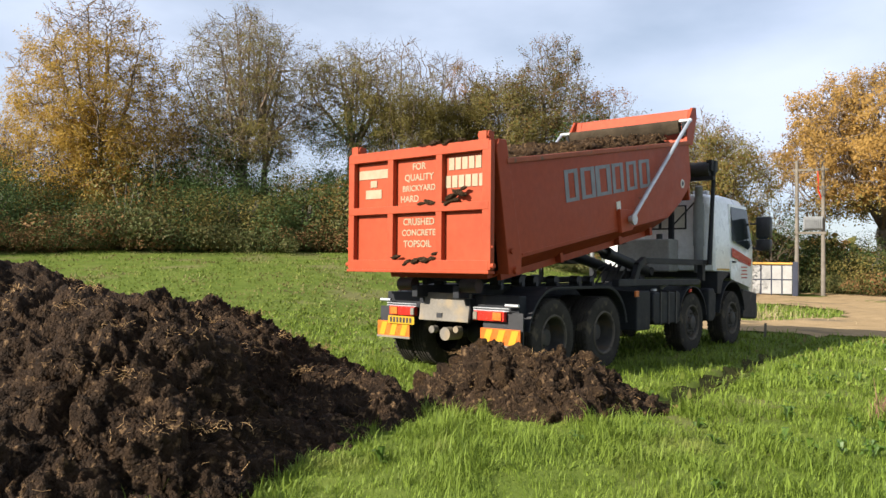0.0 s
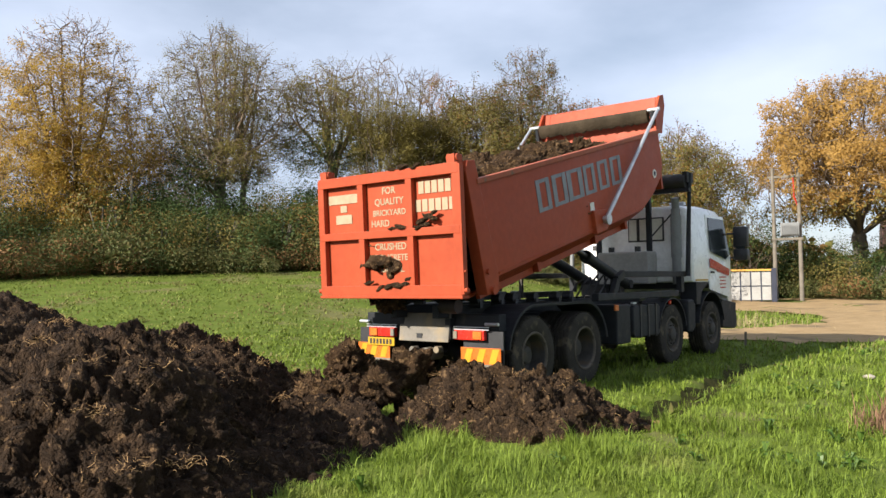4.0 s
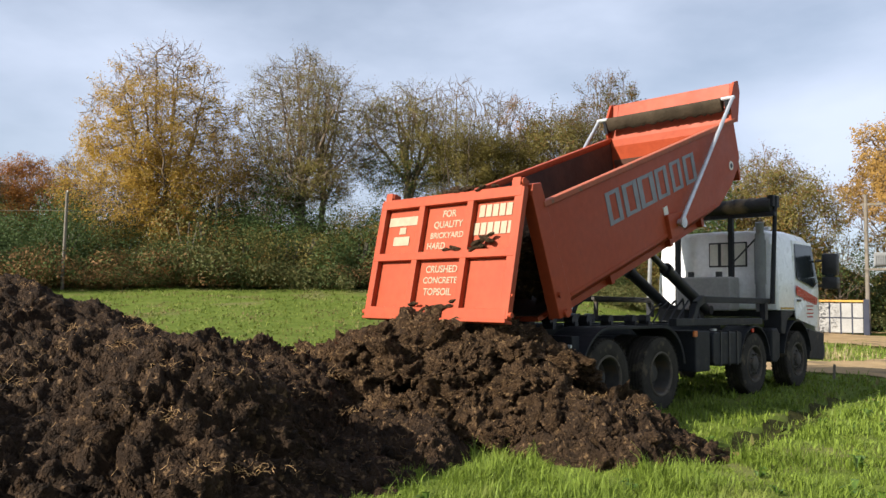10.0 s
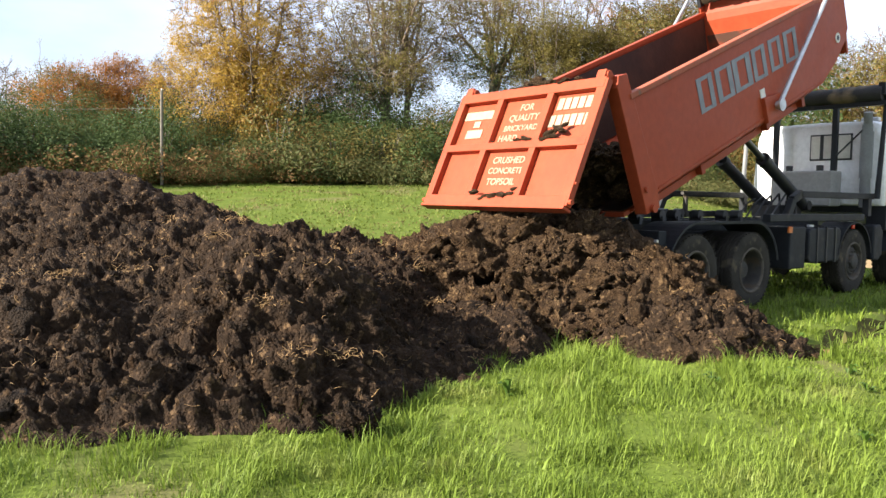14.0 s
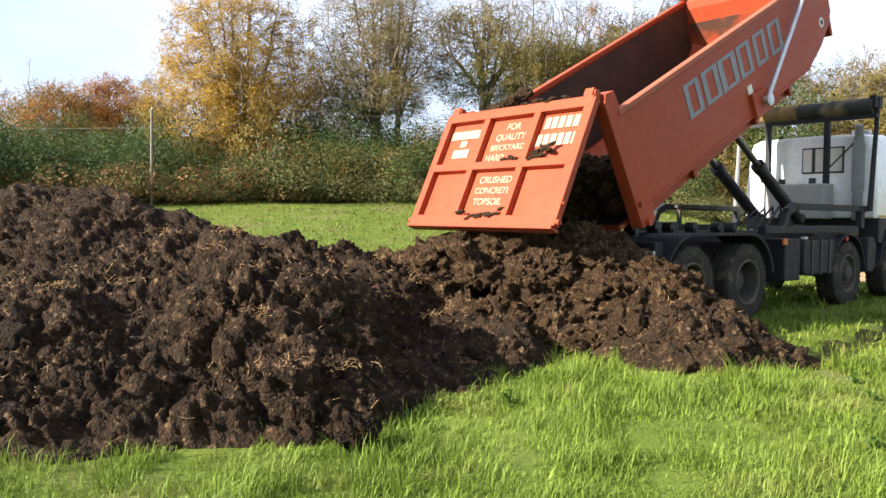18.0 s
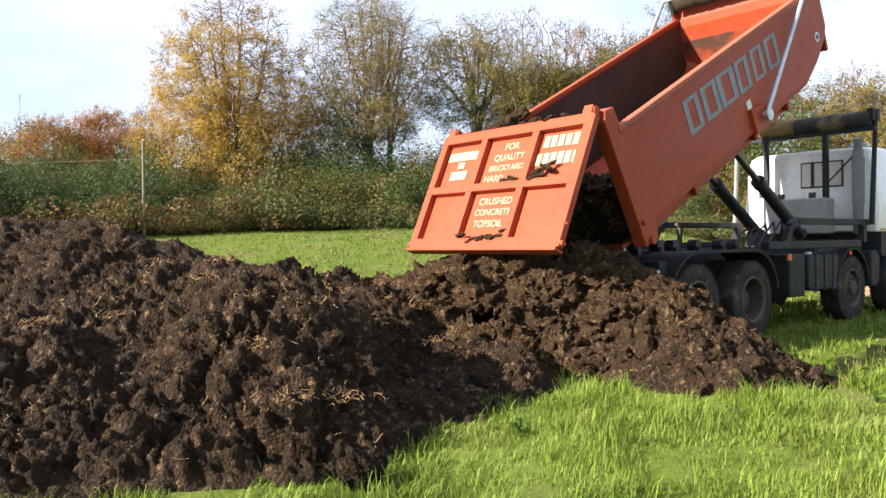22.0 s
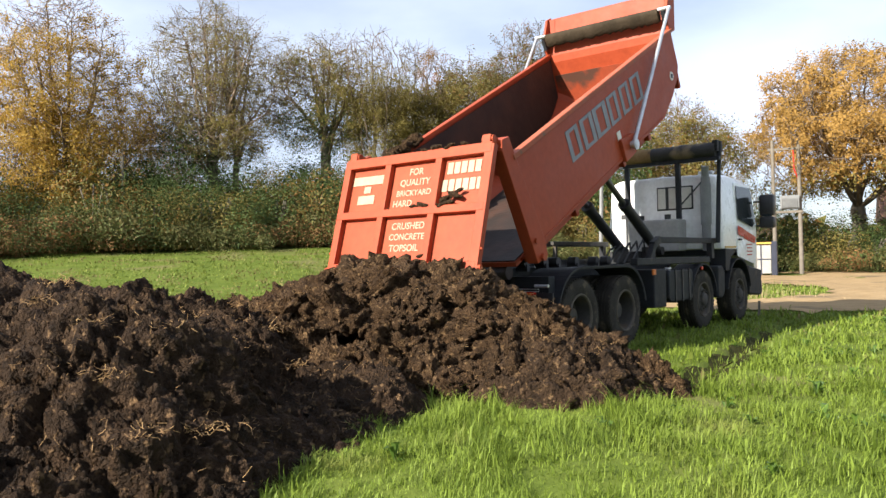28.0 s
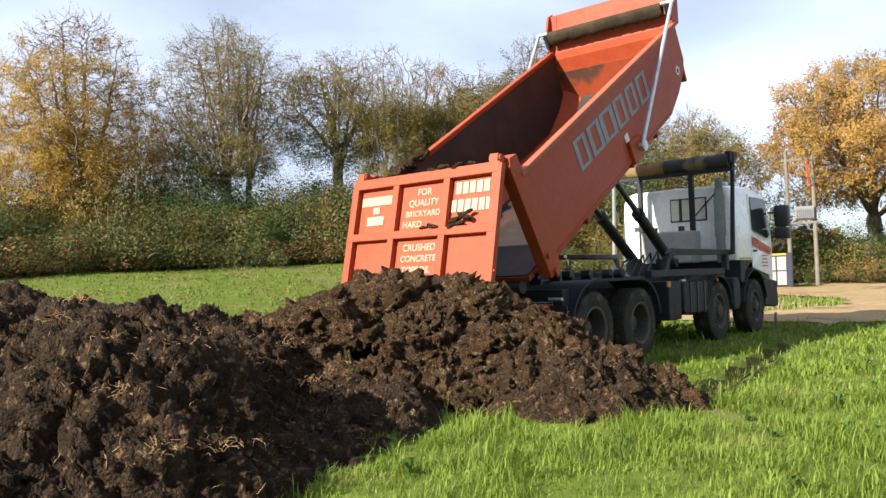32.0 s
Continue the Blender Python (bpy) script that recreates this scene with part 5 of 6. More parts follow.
def tree(label, bearing, distance, height, leaves, seed, width, clear=3.0, shape="oval", each=2, size=0.12, share=1.0, trunk_r=0.28, many=800, lower=None, under=1.0, second=None, boughs=0, low=0.3, airy=0.1):
    """share: how many of the twigs bear leaves; under: up to which part of the height; lower: other leaves within the lower crown; second: other leaves among the rest; airy: leaves left in the gaps."""
    nrng = np.random.default_rng(seed)
    size, each = size * 0.8, int(each * 1.3)
    segs, tips = limbs(seed, height, clear, width, shape, many, trunk_r, boughs=boughs, low=low)
    x, y = spot(bearing, distance)
    ob = thing("tree", label, "tree", pose(x, y, land_at(x, y) - 0.1, 0, 0, float(nrng.uniform(0, 360))))
    part("trunk", sticks(segs, 0, 1, M_BARK, "trunk"), None, ob)
    part("branchwork", sticks(segs, 2, 9, M_TWIG, "branchwork"), None, ob)
    middle = (0, 0, clear + 0.4 * (height - clear))
    if each and leaves:
        fade = np.clip((under + 0.12 - tips[:, 2] / height) / 0.24, 0, 1)
        gaps = airy + (1 - airy) * (drift(tips * (0.6, 0.6, 1.5) + seed, 0.55) + 0.6 * drift(tips - seed, 1.3) > 0.0)
        keep = tips[nrng.random(len(tips)) < share * fade * gaps]
        if len(keep):
            part("crown", leaf_mesh("crown", keep, nrng, size, LEAF[leaves], 0.15, each, None, outward(keep, middle)), None, ob)
    if second:
        pick = tips[nrng.random(len(tips)) < second[1]]
        part("turning_leaves", leaf_mesh("turning_leaves", pick, nrng, size * 0.9, LEAF[second[0]], 0.15, 4, None, outward(pick, middle)), None, ob)
    if lower:
        kind, top, count = lower
        low = tips[tips[:, 2] < top * height]
        pick = low[nrng.integers(0, len(low), count)]
        part("lower_leaves", leaf_mesh("lower_leaves", pick, nrng, size * 1.05, LEAF[kind], 0.32, 4, None, outward(pick, (0, 0, 0.3 * height))), None, ob)
    return ob


def bush_mesh(seed, width, height, leaves, count, size):
    """Foliage in nine uneven clumps: small leaves on the outside, fewer and larger ones within."""
    rng = np.random.default_rng(seed)
    lob = rng.normal(0, 1, (9, 3)) * (width * 0.28, width * 0.28, height * 0.18) + (0, 0, height * 0.46)
    out, way = [], []
    for n, lo, hi in ((count, 0.62, 1.1), (count // 7, 0.2, 0.75)):
        which = rng.integers(0, 9, n)
        d = rng.normal(0, 1, (n, 3))
        d /= np.linalg.norm(d, axis=1)[:, None]
        c = lob[which] + d * rng.uniform(lo, hi, (n, 1)) ** 0.5 * (width * 0.30, width * 0.30, height * 0.36) * rng.uniform(0.65, 1.25, (9, 1))[which]
        c[:, 2] = np.abs(c[:, 2])
        out.append(c)
        way.append(d)
    me = leaf_mesh("foliage", np.concatenate(out), rng, 1.0, LEAF[leaves], 0.05, 1, out=np.concatenate(way), sizes=np.concatenate([np.full(len(out[0]), size), np.full(len(out[1]), size * 1.7)]))
    return me


def stem_mesh(seed, height):
    """A handful of crooked stems."""
    rng = random.Random(seed)
    g = Geo()
    for k in range(6):
        a = rng.uniform(0, 6.28)
        g.path([(0.2 * math.cos(a), 0.2 * math.sin(a), -0.2), (0.5 * math.cos(a), 0.5 * math.sin(a), height * 0.35), (rng.uniform(0.5, 1.1) * math.cos(a + 0.4), rng.uniform(0.5, 1.1) * math.sin(a + 0.4), height * 0.75)], 0.045, 5)
    return g.mesh("stem", M_BARK)


def bush(mesh, label, bearing, distance, scale, seed, category="bush", group="", lift=0.0):
    rng = random.Random(seed)
    x, y = spot(bearing, distance)
    s = scale * rng.uniform(0.72, 1.22)
    m = Matrix.LocRotScale(Vector((x, y, land_at(x, y) - 0.08 + lift)), Euler((0, 0, rng.uniform(0, 6.28))), Vector((s * rng.uniform(0.9, 1.3), s * rng.uniform(0.9, 1.3), s * rng.uniform(0.75, 1.2))))
    if category == "bush":
        ob = thing("hedge_bush", label, category, m, group)
        part("stem", STEMS[seed % 3], None, ob)
        part("foliage", mesh, None, ob)
        return ob
    ob = new("undergrowth", mesh)
    ob.matrix_basis = m
    return tagged(ob, label, category, group)


STEMS = [stem_mesh(k, 3.6) for k in range(3)]


def build_woods():
    # bearing in degrees to the left of +y; the tall row behind the hedge
    tree("tall lime tree with yellow autumn leaves thinning towards the top", 64.4, 49, 14.5, "yellow", 11, 9.2, 1.6, "oval", 19, 0.10, 1.0, 0.36, 1150, ("yellow", 0.6, 9500), 0.86, ("russet", 0.35), 13, 0.2, 0.12)
    tree("ash tree with fine spreading twigs and few olive leaves", 54.7, 49, 14.9, "olive", 23, 9.2, 4.8, "round", 11, 0.078, 0.8, 0.36, 1500, None, 1.0, ("mixed", 0.35), 15, 0.15, 0.3)
    tree("second thin stem beside the ash tree", 53.4, 50.0, 13.2, "olive", 29, 4.4, 5.0, "oval", 9, 0.080, 0.9, 0.22, 460, None, 1.0, ("mixed", 0.3), 6)
    tree("round-topped tree clad in dark ivy", 46.9, 49, 13.0, "olive", 31, 6.6, 6.2, "round", 13, 0.090, 0.95, 0.34, 800, ("green", 0.6, 2600), 1.0, ("mixed", 0.5), 10, 0.25, 0.2)
    tree("upright willow with soft olive leaves", 43.3, 47, 12.7, "olive", 37, 5.2, 1.6, "broom", 16, 0.090, 0.95, 0.2, 560, ("olive", 0.75, 10500), 0.86)
    tree("olive willow with pale upright twigs", 40.3, 48, 12.2, "olive", 41, 5.2, 1.6, "broom", 16, 0.090, 0.95, 0.2, 560, ("olive", 0.75, 10500), 0.86)
    tree("russet-leaved tree behind the willows", 38.6, 52, 12.8, "russet", 44, 4.6, 3.0, "oval", 14, 0.096, 0.95, 0.22, 380)
    tree("round oak turning from green to olive", 36.1, 49, 12.0, "mixed", 43, 6.6, 1.6, "round", 20, 0.108, 0.98, 0.28, 480, ("olive", 0.85, 11200))
    tree("tall oak turning russet brown", 32.4, 51, 14.4, "mixed", 47, 6.4, 2.5, "oval", 19, 0.102, 0.98, 0.30, 520, ("mixed", 0.8, 10500), 1.0, ("russet", 0.5))
    tree("low russet tree behind the truck", 28.2, 52, 11.5, "russet", 53, 6.2, 2.0, "round", 19, 0.108, 0.98, 0.24, 420, ("mixed", 0.8, 9100))
    tree("rounded olive-brown oak with dead top twigs", 21.5, 47, 10.2, "mixed", 59, 6.4, 1.4, "round", 20, 0.108, 0.98, 0.28, 520, ("olive", 0.8, 11200), 0.9, ("russet", 0.4))
    tree("broad oak with orange autumn leaves and bare top boughs", 10.3, 51.5, 13.0, "orange", 61, 15.0, 5.0, "round", 15, 0.135, 0.95, 0.42, 850, ("olive", 0.42, 1200), 0.97, None, 16, 0.05, 0.01)
    tree("small dark green conifer-like shrub tree", 17.1, 46.5, 5.0, "green", 71, 3.0, 0.5, "oval", 16, 0.090, 1.0, 0.14, 350)
    # lower, farther trees beyond the hedge
    tree("russet-leaved beech tree behind the hedge", 76.2, 62, 7.8, "russet", 73, 8.6, 1.5, "round", 18, 0.120, 1.0, 0.24, 420, ("mixed", 0.9, 4900))
    tree("russet-leaved beech tree behind the hedge", 72.8, 64, 8.6, "russet", 79, 7.6, 1.5, "round", 18, 0.120, 1.0, 0.24, 420, ("russet", 0.9, 4900))
    tree("hazy bare birch beyond the hedge", 70.1, 70, 8.8, "purple", 83, 6.5, 1.5, "oval", 14, 0.096, 1.0, 0.16, 420)
    tree("hazy bare birch beyond the hedge", 80.2, 70, 8.2, "purple", 89, 7.5, 1.5, "oval", 12, 0.096, 1.0, 0.16, 420)
    tree("thin upright poplar beyond the hedge", 78.0, 75, 11.0, "olive", 97, 2.0, 1.0, "column", 8, 0.096, 1.0, 0.12, 260)
    for k, b in enumerate((57.2, 58.6)):
        tree("hazy bare birch behind the row", b, 60 + k, 10.4 - 0.6 * k, "purple", 101 + k, 5.0, 1.5, "oval", 12, 0.090, 1.0, 0.14, 380)
    # hedge
    dark = [bush_mesh(200 + k, 4.6, 4.4, "green", 8600, 0.078) for k in range(3)]
    mixed = [bush_mesh(210 + k, 4.2, 4.0, "mixed", 5200, 0.082) for k in range(3)]
    olive = [bush_mesh(220 + k, 4.0, 3.6, "olive", 5200, 0.08) for k in range(2)]
    brake = [bush_mesh(230 + k, 2.8, 1.5, "bracken", 4200, 0.066) for k in range(3)]
    thorn = [bush_mesh(240 + k, 3.0, 1.6, "bramble", 4200, 0.066) for k in range(3)]
    tall_dark = [bush_mesh(250 + k, 6.8, 6.6, "green", 12500, 0.085) for k in range(2)]
    tall_mixed = [bush_mesh(260 + k, 6.4, 6.2, "mixed", 11000, 0.08) for k in range(2)]
    tall_olive = [bush_mesh(270 + k, 6.2, 5.6, "olive", 11000, 0.078) for k in range(2)]
    names = {0: "dark evergreen laurel bush in the hedge", 1: "hedge bush with turning brown-green leaves", 2: "olive-green leafy hedge bush"}
    plan = "00000000000010010010110100101211011210201100110210101"
    for k, c in enumerate(plan):
        b = 88.0 - k * 1.72
        ms = (dark, mixed, olive)[int(c)]
        if b < 20.5:
            continue
        bush(ms[k % len(ms)], names[int(c)], b, 45.5 + 1.6 * math.sin(k * 1.9), (0.92, 0.88, 0.82)[int(c)], k, group="hedge bushes")
    for k, c in enumerate("0010102211021201122022212112010201"):
        b = 84.0 - k * 1.95
        if b < 19:
            continue
        tall = 0.9 if b > 66 else 1.0 if b < 24 else 1.24 + 0.1 * math.sin(k * 2.7) if b > 45 else 1.4 + 0.28 * math.sin(k * 2.7)
        ms = (tall_dark, tall_mixed, tall_olive)[int(c)] if tall > 1.1 else (dark, mixed, olive)[int(c)]
        tall = tall / 1.5 if tall > 1.1 else tall
        bush(ms[k % len(ms)], ("tall dark holly in the hedge row", "tall shrub with turning leaves behind the hedge", "tall olive-green sallow behind the hedge")[int(c)], b, 49.0 + 1.8 * math.sin(k * 1.3), tall, 700 + k, group="tall shrubs")
    for k in range(16):
        b = 86.0 - k * 3.4
        if b < 24:
            continue
        bush(dark[k % 3], names[0], b, 51.0 + math.sin(k * 2.3), 1.16 if b < 66 else 0.95, 90 + k, group="hedge bushes")
    for k, (kind, b, size, label) in enumerate(((mixed, 58.3, 0.66, "brown-leaved bush standing before the hedge"), (dark, 56.7, 0.60, "small dark green bush before the hedge"), (olive, 54.5, 0.74, "olive-brown leafy bush before the hedge"), (olive, 53.0, 0.6, "olive-brown leafy bush before the hedge"))):
        bush(kind[k % 2], label, b, 43.8, size, 880 + k)
    for k in range(48):
        b = 87.5 - k * 1.42
        brown = (b > 60 and k % 6) or 45 < b < 51.5 or 36 < b < 40 or k % 9 == 1
        bush((brake if brown else thorn)[k % 3], "dead brown bracken along the hedge foot" if brown else "green bramble along the hedge foot", b, (43.2 if b > 57 else 42.4) + 0.8 * math.sin(k * 1.7), (1.0 if b > 57 else 0.86) + 0.3 * math.sin(k * 2.9), 300 + k, "undergrowth", "undergrowth along the hedge")
    for k in range(24):
        b = 86.0 - k * 2.7
        bush((brake if k % 3 == 0 or b > 63 else thorn)[k % 3], "dead brown bracken along the hedge foot" if k % 3 == 0 or b > 63 else "green bramble along the hedge foot", b, 43.8, 1.0 + 0.3 * math.sin(k * 1.7), 400 + k, "undergrowth", "undergrowth along the hedge")
    # rough bank beyond the track
    for k in range(15):
        b = 22.0 - k * 1.75
        bush((olive, dark, dark)[k % 3][k % 2], "leafy shrub on the bank beyond the track", b, 49.5 + math.sin(k * 1.7), 1.0 if b > 15.5 else 0.82, 500 + k, group="shrubs beyond the track")
    for k in range(9):
        b = 15.5 - k * 1.9
        bush((dark, dark, mixed)[k % 3][k % 2], "dark evergreen shrub under the oak", b, 53.5 + math.sin(k * 2.1), 0.88 + 0.12 * math.sin(k * 1.3), 580 + k, group="shrubs beyond the track")
    for k in range(14):
        b = 13.0 - k * 1.5
        bush((thorn, brake, thorn)[k % 3][k % 3], "rough bramble bank beyond the track", b, 46.8 + 0.9 * math.sin(k), 0.75 + 0.3 * math.sin(k * 2.1), 540 + k, "undergrowth", "bank beyond the track")


def build_far_woods():
    """A low belt of distant woodland that closes the view."""
    rng = np.random.default_rng(77)
    n = 5200
    b = np.radians(rng.uniform(-40, 130, n))
    d = rng.uniform(120, 150, n)
    c = np.column_stack([6.45 - np.sin(b) * d, -8.65 + np.cos(b) * d, rng.uniform(0.2, 1, n) * (7 + 2.5 * np.sin(b * 23) + 1.5 * np.sin(b * 61))])
    ob = new("far_woods", leaf_mesh("far_woods", c, rng, 1.3, LEAF["mixed"], 0.6, 2))
    tagged(ob, "distant belt of autumn woodland", "woodland", kind="stuff")


def blades(name, at, rng, lo, hi, wide, material, lean=0.5, label=""):
    """Grass: each blade a bent strip of three triangles."""
    n = len(at)
    a = rng.normal(0, 1.5, n) + 2.6 * wave(at, 2.2, 3.0) + 2.0 * wave(at, 6.0, 8.0)
    d = np.stack([np.cos(a), np.sin(a), np.zeros(n)], 1)
    side = np.stack([-np.sin(a), np.cos(a), np.zeros(n)], 1)
    ln = (lo + (hi - lo) * rng.random(n) ** 1.6)[:, None]
    ln *= np.clip(0.80 + 0.55 * wave(at, 3.1, 5.0) + 0.4 * wave(at, 8.0, 2.0), 0.35, 1.45)[:, None]
    bend = rng.uniform(0.2, 1.1, n)[:, None] * lean
    w = wide * rng.uniform(0.7, 1.3, n)[:, None]
    up = np.array((0, 0, 1.0))
    mid = at + up * ln * 0.55 + d * ln * bend * 0.3
    tip = at + up * ln * (1.0 - 0.25 * bend) + d * ln * bend
    v = np.stack([at - side * w, at + side * w, mid - side * w * 0.8, mid + side * w * 0.8, tip], 1).reshape(-1, 3)
    b = np.arange(n)[:, None] * 5
    f = np.concatenate([np.column_stack([b, b + 1, b + 3]), np.column_stack([b, b + 3, b + 2]), np.column_stack([b + 2, b + 3, b + 4])])
    ob = new(name, quick_mesh(name, v, f, material))
    return tagged(ob, label, "grass", kind="stuff")


def build_grass():
    rng = np.random.default_rng(8)
    heaps = (OLD_HEAP, BACK_HEAP, SMALL_HEAP)

    def scatter(n, r0, r1, b0, b1, bare=0.10):
        r = np.sqrt(rng.uniform(r0 * r0, r1 * r1, n))
        b = np.radians(rng.uniform(b0, b1, n) + rng.normal(0, 7, n))
        r = r * (1 - 0.6 * rng.random(n) ** 6)
        p = np.column_stack([6.45 - np.sin(b) * r, -8.65 + np.cos(b) * r])
        h = np.max([heap_height(p, hp) for hp in heaps], axis=0)
        thick = 0.5 + 0.5 * wave(p, 1.6, 6.0) + 0.35 * wave(p, 5.0, 9.0)
        rut = np.minimum(np.abs(p[:, 0] - 2.99 + 0.113 * p[:, 1]), np.abs(p[:, 0] - 3.27 + 0.095 * p[:, 1]) + 0.05) < 0.17
        keep = (h < bare) & ~(rut & (np.abs(p[:, 1] - 2) < 4.0) & (rng.random(n) < 0.76)) & ~track_here(p) & (rng.random(n) < 0.22 + 0.78 * np.clip(thick, 0, 1))
        p, thick = p[keep], thick[keep]
        return np.column_stack([p, land(p) - 0.01]), thick
    at, _ = scatter(340000, 2.0, 9.5, -8, 95)
    blades("grass", at, rng, 0.04, 0.125, 0.0029, M_GRASS, 0.9, "lush bright green pasture grass")
    tuft, th = scatter(120000, 2.2, 13, -8, 95)
    tuft = tuft[(th > 0.4) & (clods(tuft, 1.7) > 0.46)]
    blades("grass", tuft, rng, 0.10, 0.25, 0.0036, M_GRASS, 1.05, "longer tufts of green grass")
    at, _ = scatter(110000, 9.0, 21, -8, 90)
    blades("grass", at, rng, 0.05, 0.15, 0.009, M_GRASS, 0.8, "green pasture grass")
    at, _ = scatter(75000, 20, 44, -10, 92)
    blades("grass", at, rng, 0.05, 0.14, 0.028, M_GRASSFAR, 0.9, "paler grazed grass up to the hedge")
    at, _ = scatter(26000, 21, 34, 10, 34)
    blades("grass", at, rng, 0.08, 0.24, 0.012, M_GRASS, 0.8, "rank green grass on the island in the track")
    # longer dead grass by the track
    p = rng.normal(0, 1, (550, 2)) * (0.9, 0.8) + (-1.7, 15.6)
    blades("dry_grass", np.column_stack([p, land(p)]), rng, 0.2, 0.62, 0.005, M_DRY, 0.5, "dead yellow grass stems beside the track")


def build_weeds():
    """Broad-leaved weeds and dead stalks in the grass."""
    rng = np.random.default_rng(15)
    meshes = []
    for k in range(3):
        ln, w, z = 0.10 + 0.03 * k, 0.022 + 0.005 * k, 0.05 + 0.03 * k
        d, e, u = Vector((1, 0, 0)), Vector((0, 1, 0)), Vector((0, 0, 1))
        pts = [d * 0.01, d * ln * 0.5 + e * w + u * z, d * ln * 0.55 + u * z * 0.85, d * ln * 0.5 - e * w + u * z, d * ln + u * z * 0.7]
        meshes.append(Geo().add(pts, [(0, 2, 1), (0, 3, 2), (1, 2, 4), (2, 3, 4)]).mesh("leaf", M_WEED))
    places = [spot(rng.uniform(3, 48), rng.uniform(4.5, 15)) for k in range(40)]
    places += [(5.25 + rng.normal(0, 0.3), -1.7 + rng.normal(0, 0.55)) for k in range(16)] + [(3.9 + rng.normal(0, 0.25), 1.3 + rng.normal(0, 0.4)) for k in range(7)] + [(3.5 + rng.normal(0, 0.4), 7.3 + rng.normal(0, 0.3)) for k in range(8)]
    for x, y in places:
        if y < -7.5 or heap_height(np.array([[x, y]]), OLD_HEAP)[0] > 0 or heap_height(np.array([[x, y]]), NEW_HEAP)[0] > 0 or -1.4 < x < 1.4:
            continue
        s = rng.uniform(0.5, 0.95)
        weed = thing("weed", "broad-leaved weed growing in the grass", "weed", pose(x, y, land_at(x, y)), "weeds in the grass")
        for j in range(int(rng.integers(7, 12))):
            leaf = part("leaf", meshes[j % 3], None, weed)
            t = s * rng.uniform(0.7, 1.2)
            leaf.matrix_basis = Matrix.LocRotScale(Vector((0, 0, 0)), Euler((0, rng.uniform(-0.6, 0.3), rng.uniform(0, 6.28))), Vector((t, t, t)))
    # withered docks, and a pale stone by them
    p = rng.normal(0, 1, (210, 2)) * (0.10, 0.22) + (5.32, -0.7)
    blades("dead_dock", np.column_stack([p, land(p)]), rng, 0.15, 0.42, 0.006, M_DOCK, 0.45, "withered reddish-brown dock stalks in the grass")
    for k, (x, y) in enumerate(((4.55, 3.19), (3.3, -1.0))):
        stone = new("stone", lump_mesh("stone", (M_STONE, M_TERRA)[k], 3, 51 + k, 0.06, 1.6, 0.6))
        stone.matrix_basis = Matrix.LocRotScale(Vector((x, y, land_at(x, y) + 0.05)), Euler((0.2, 0.1, 0.7)), Vector((0.09, 0.06, 0.06)))
        tagged(stone, ("pale stone lying in the grass", "broken terracotta brick end by the rut")[k], "stone")


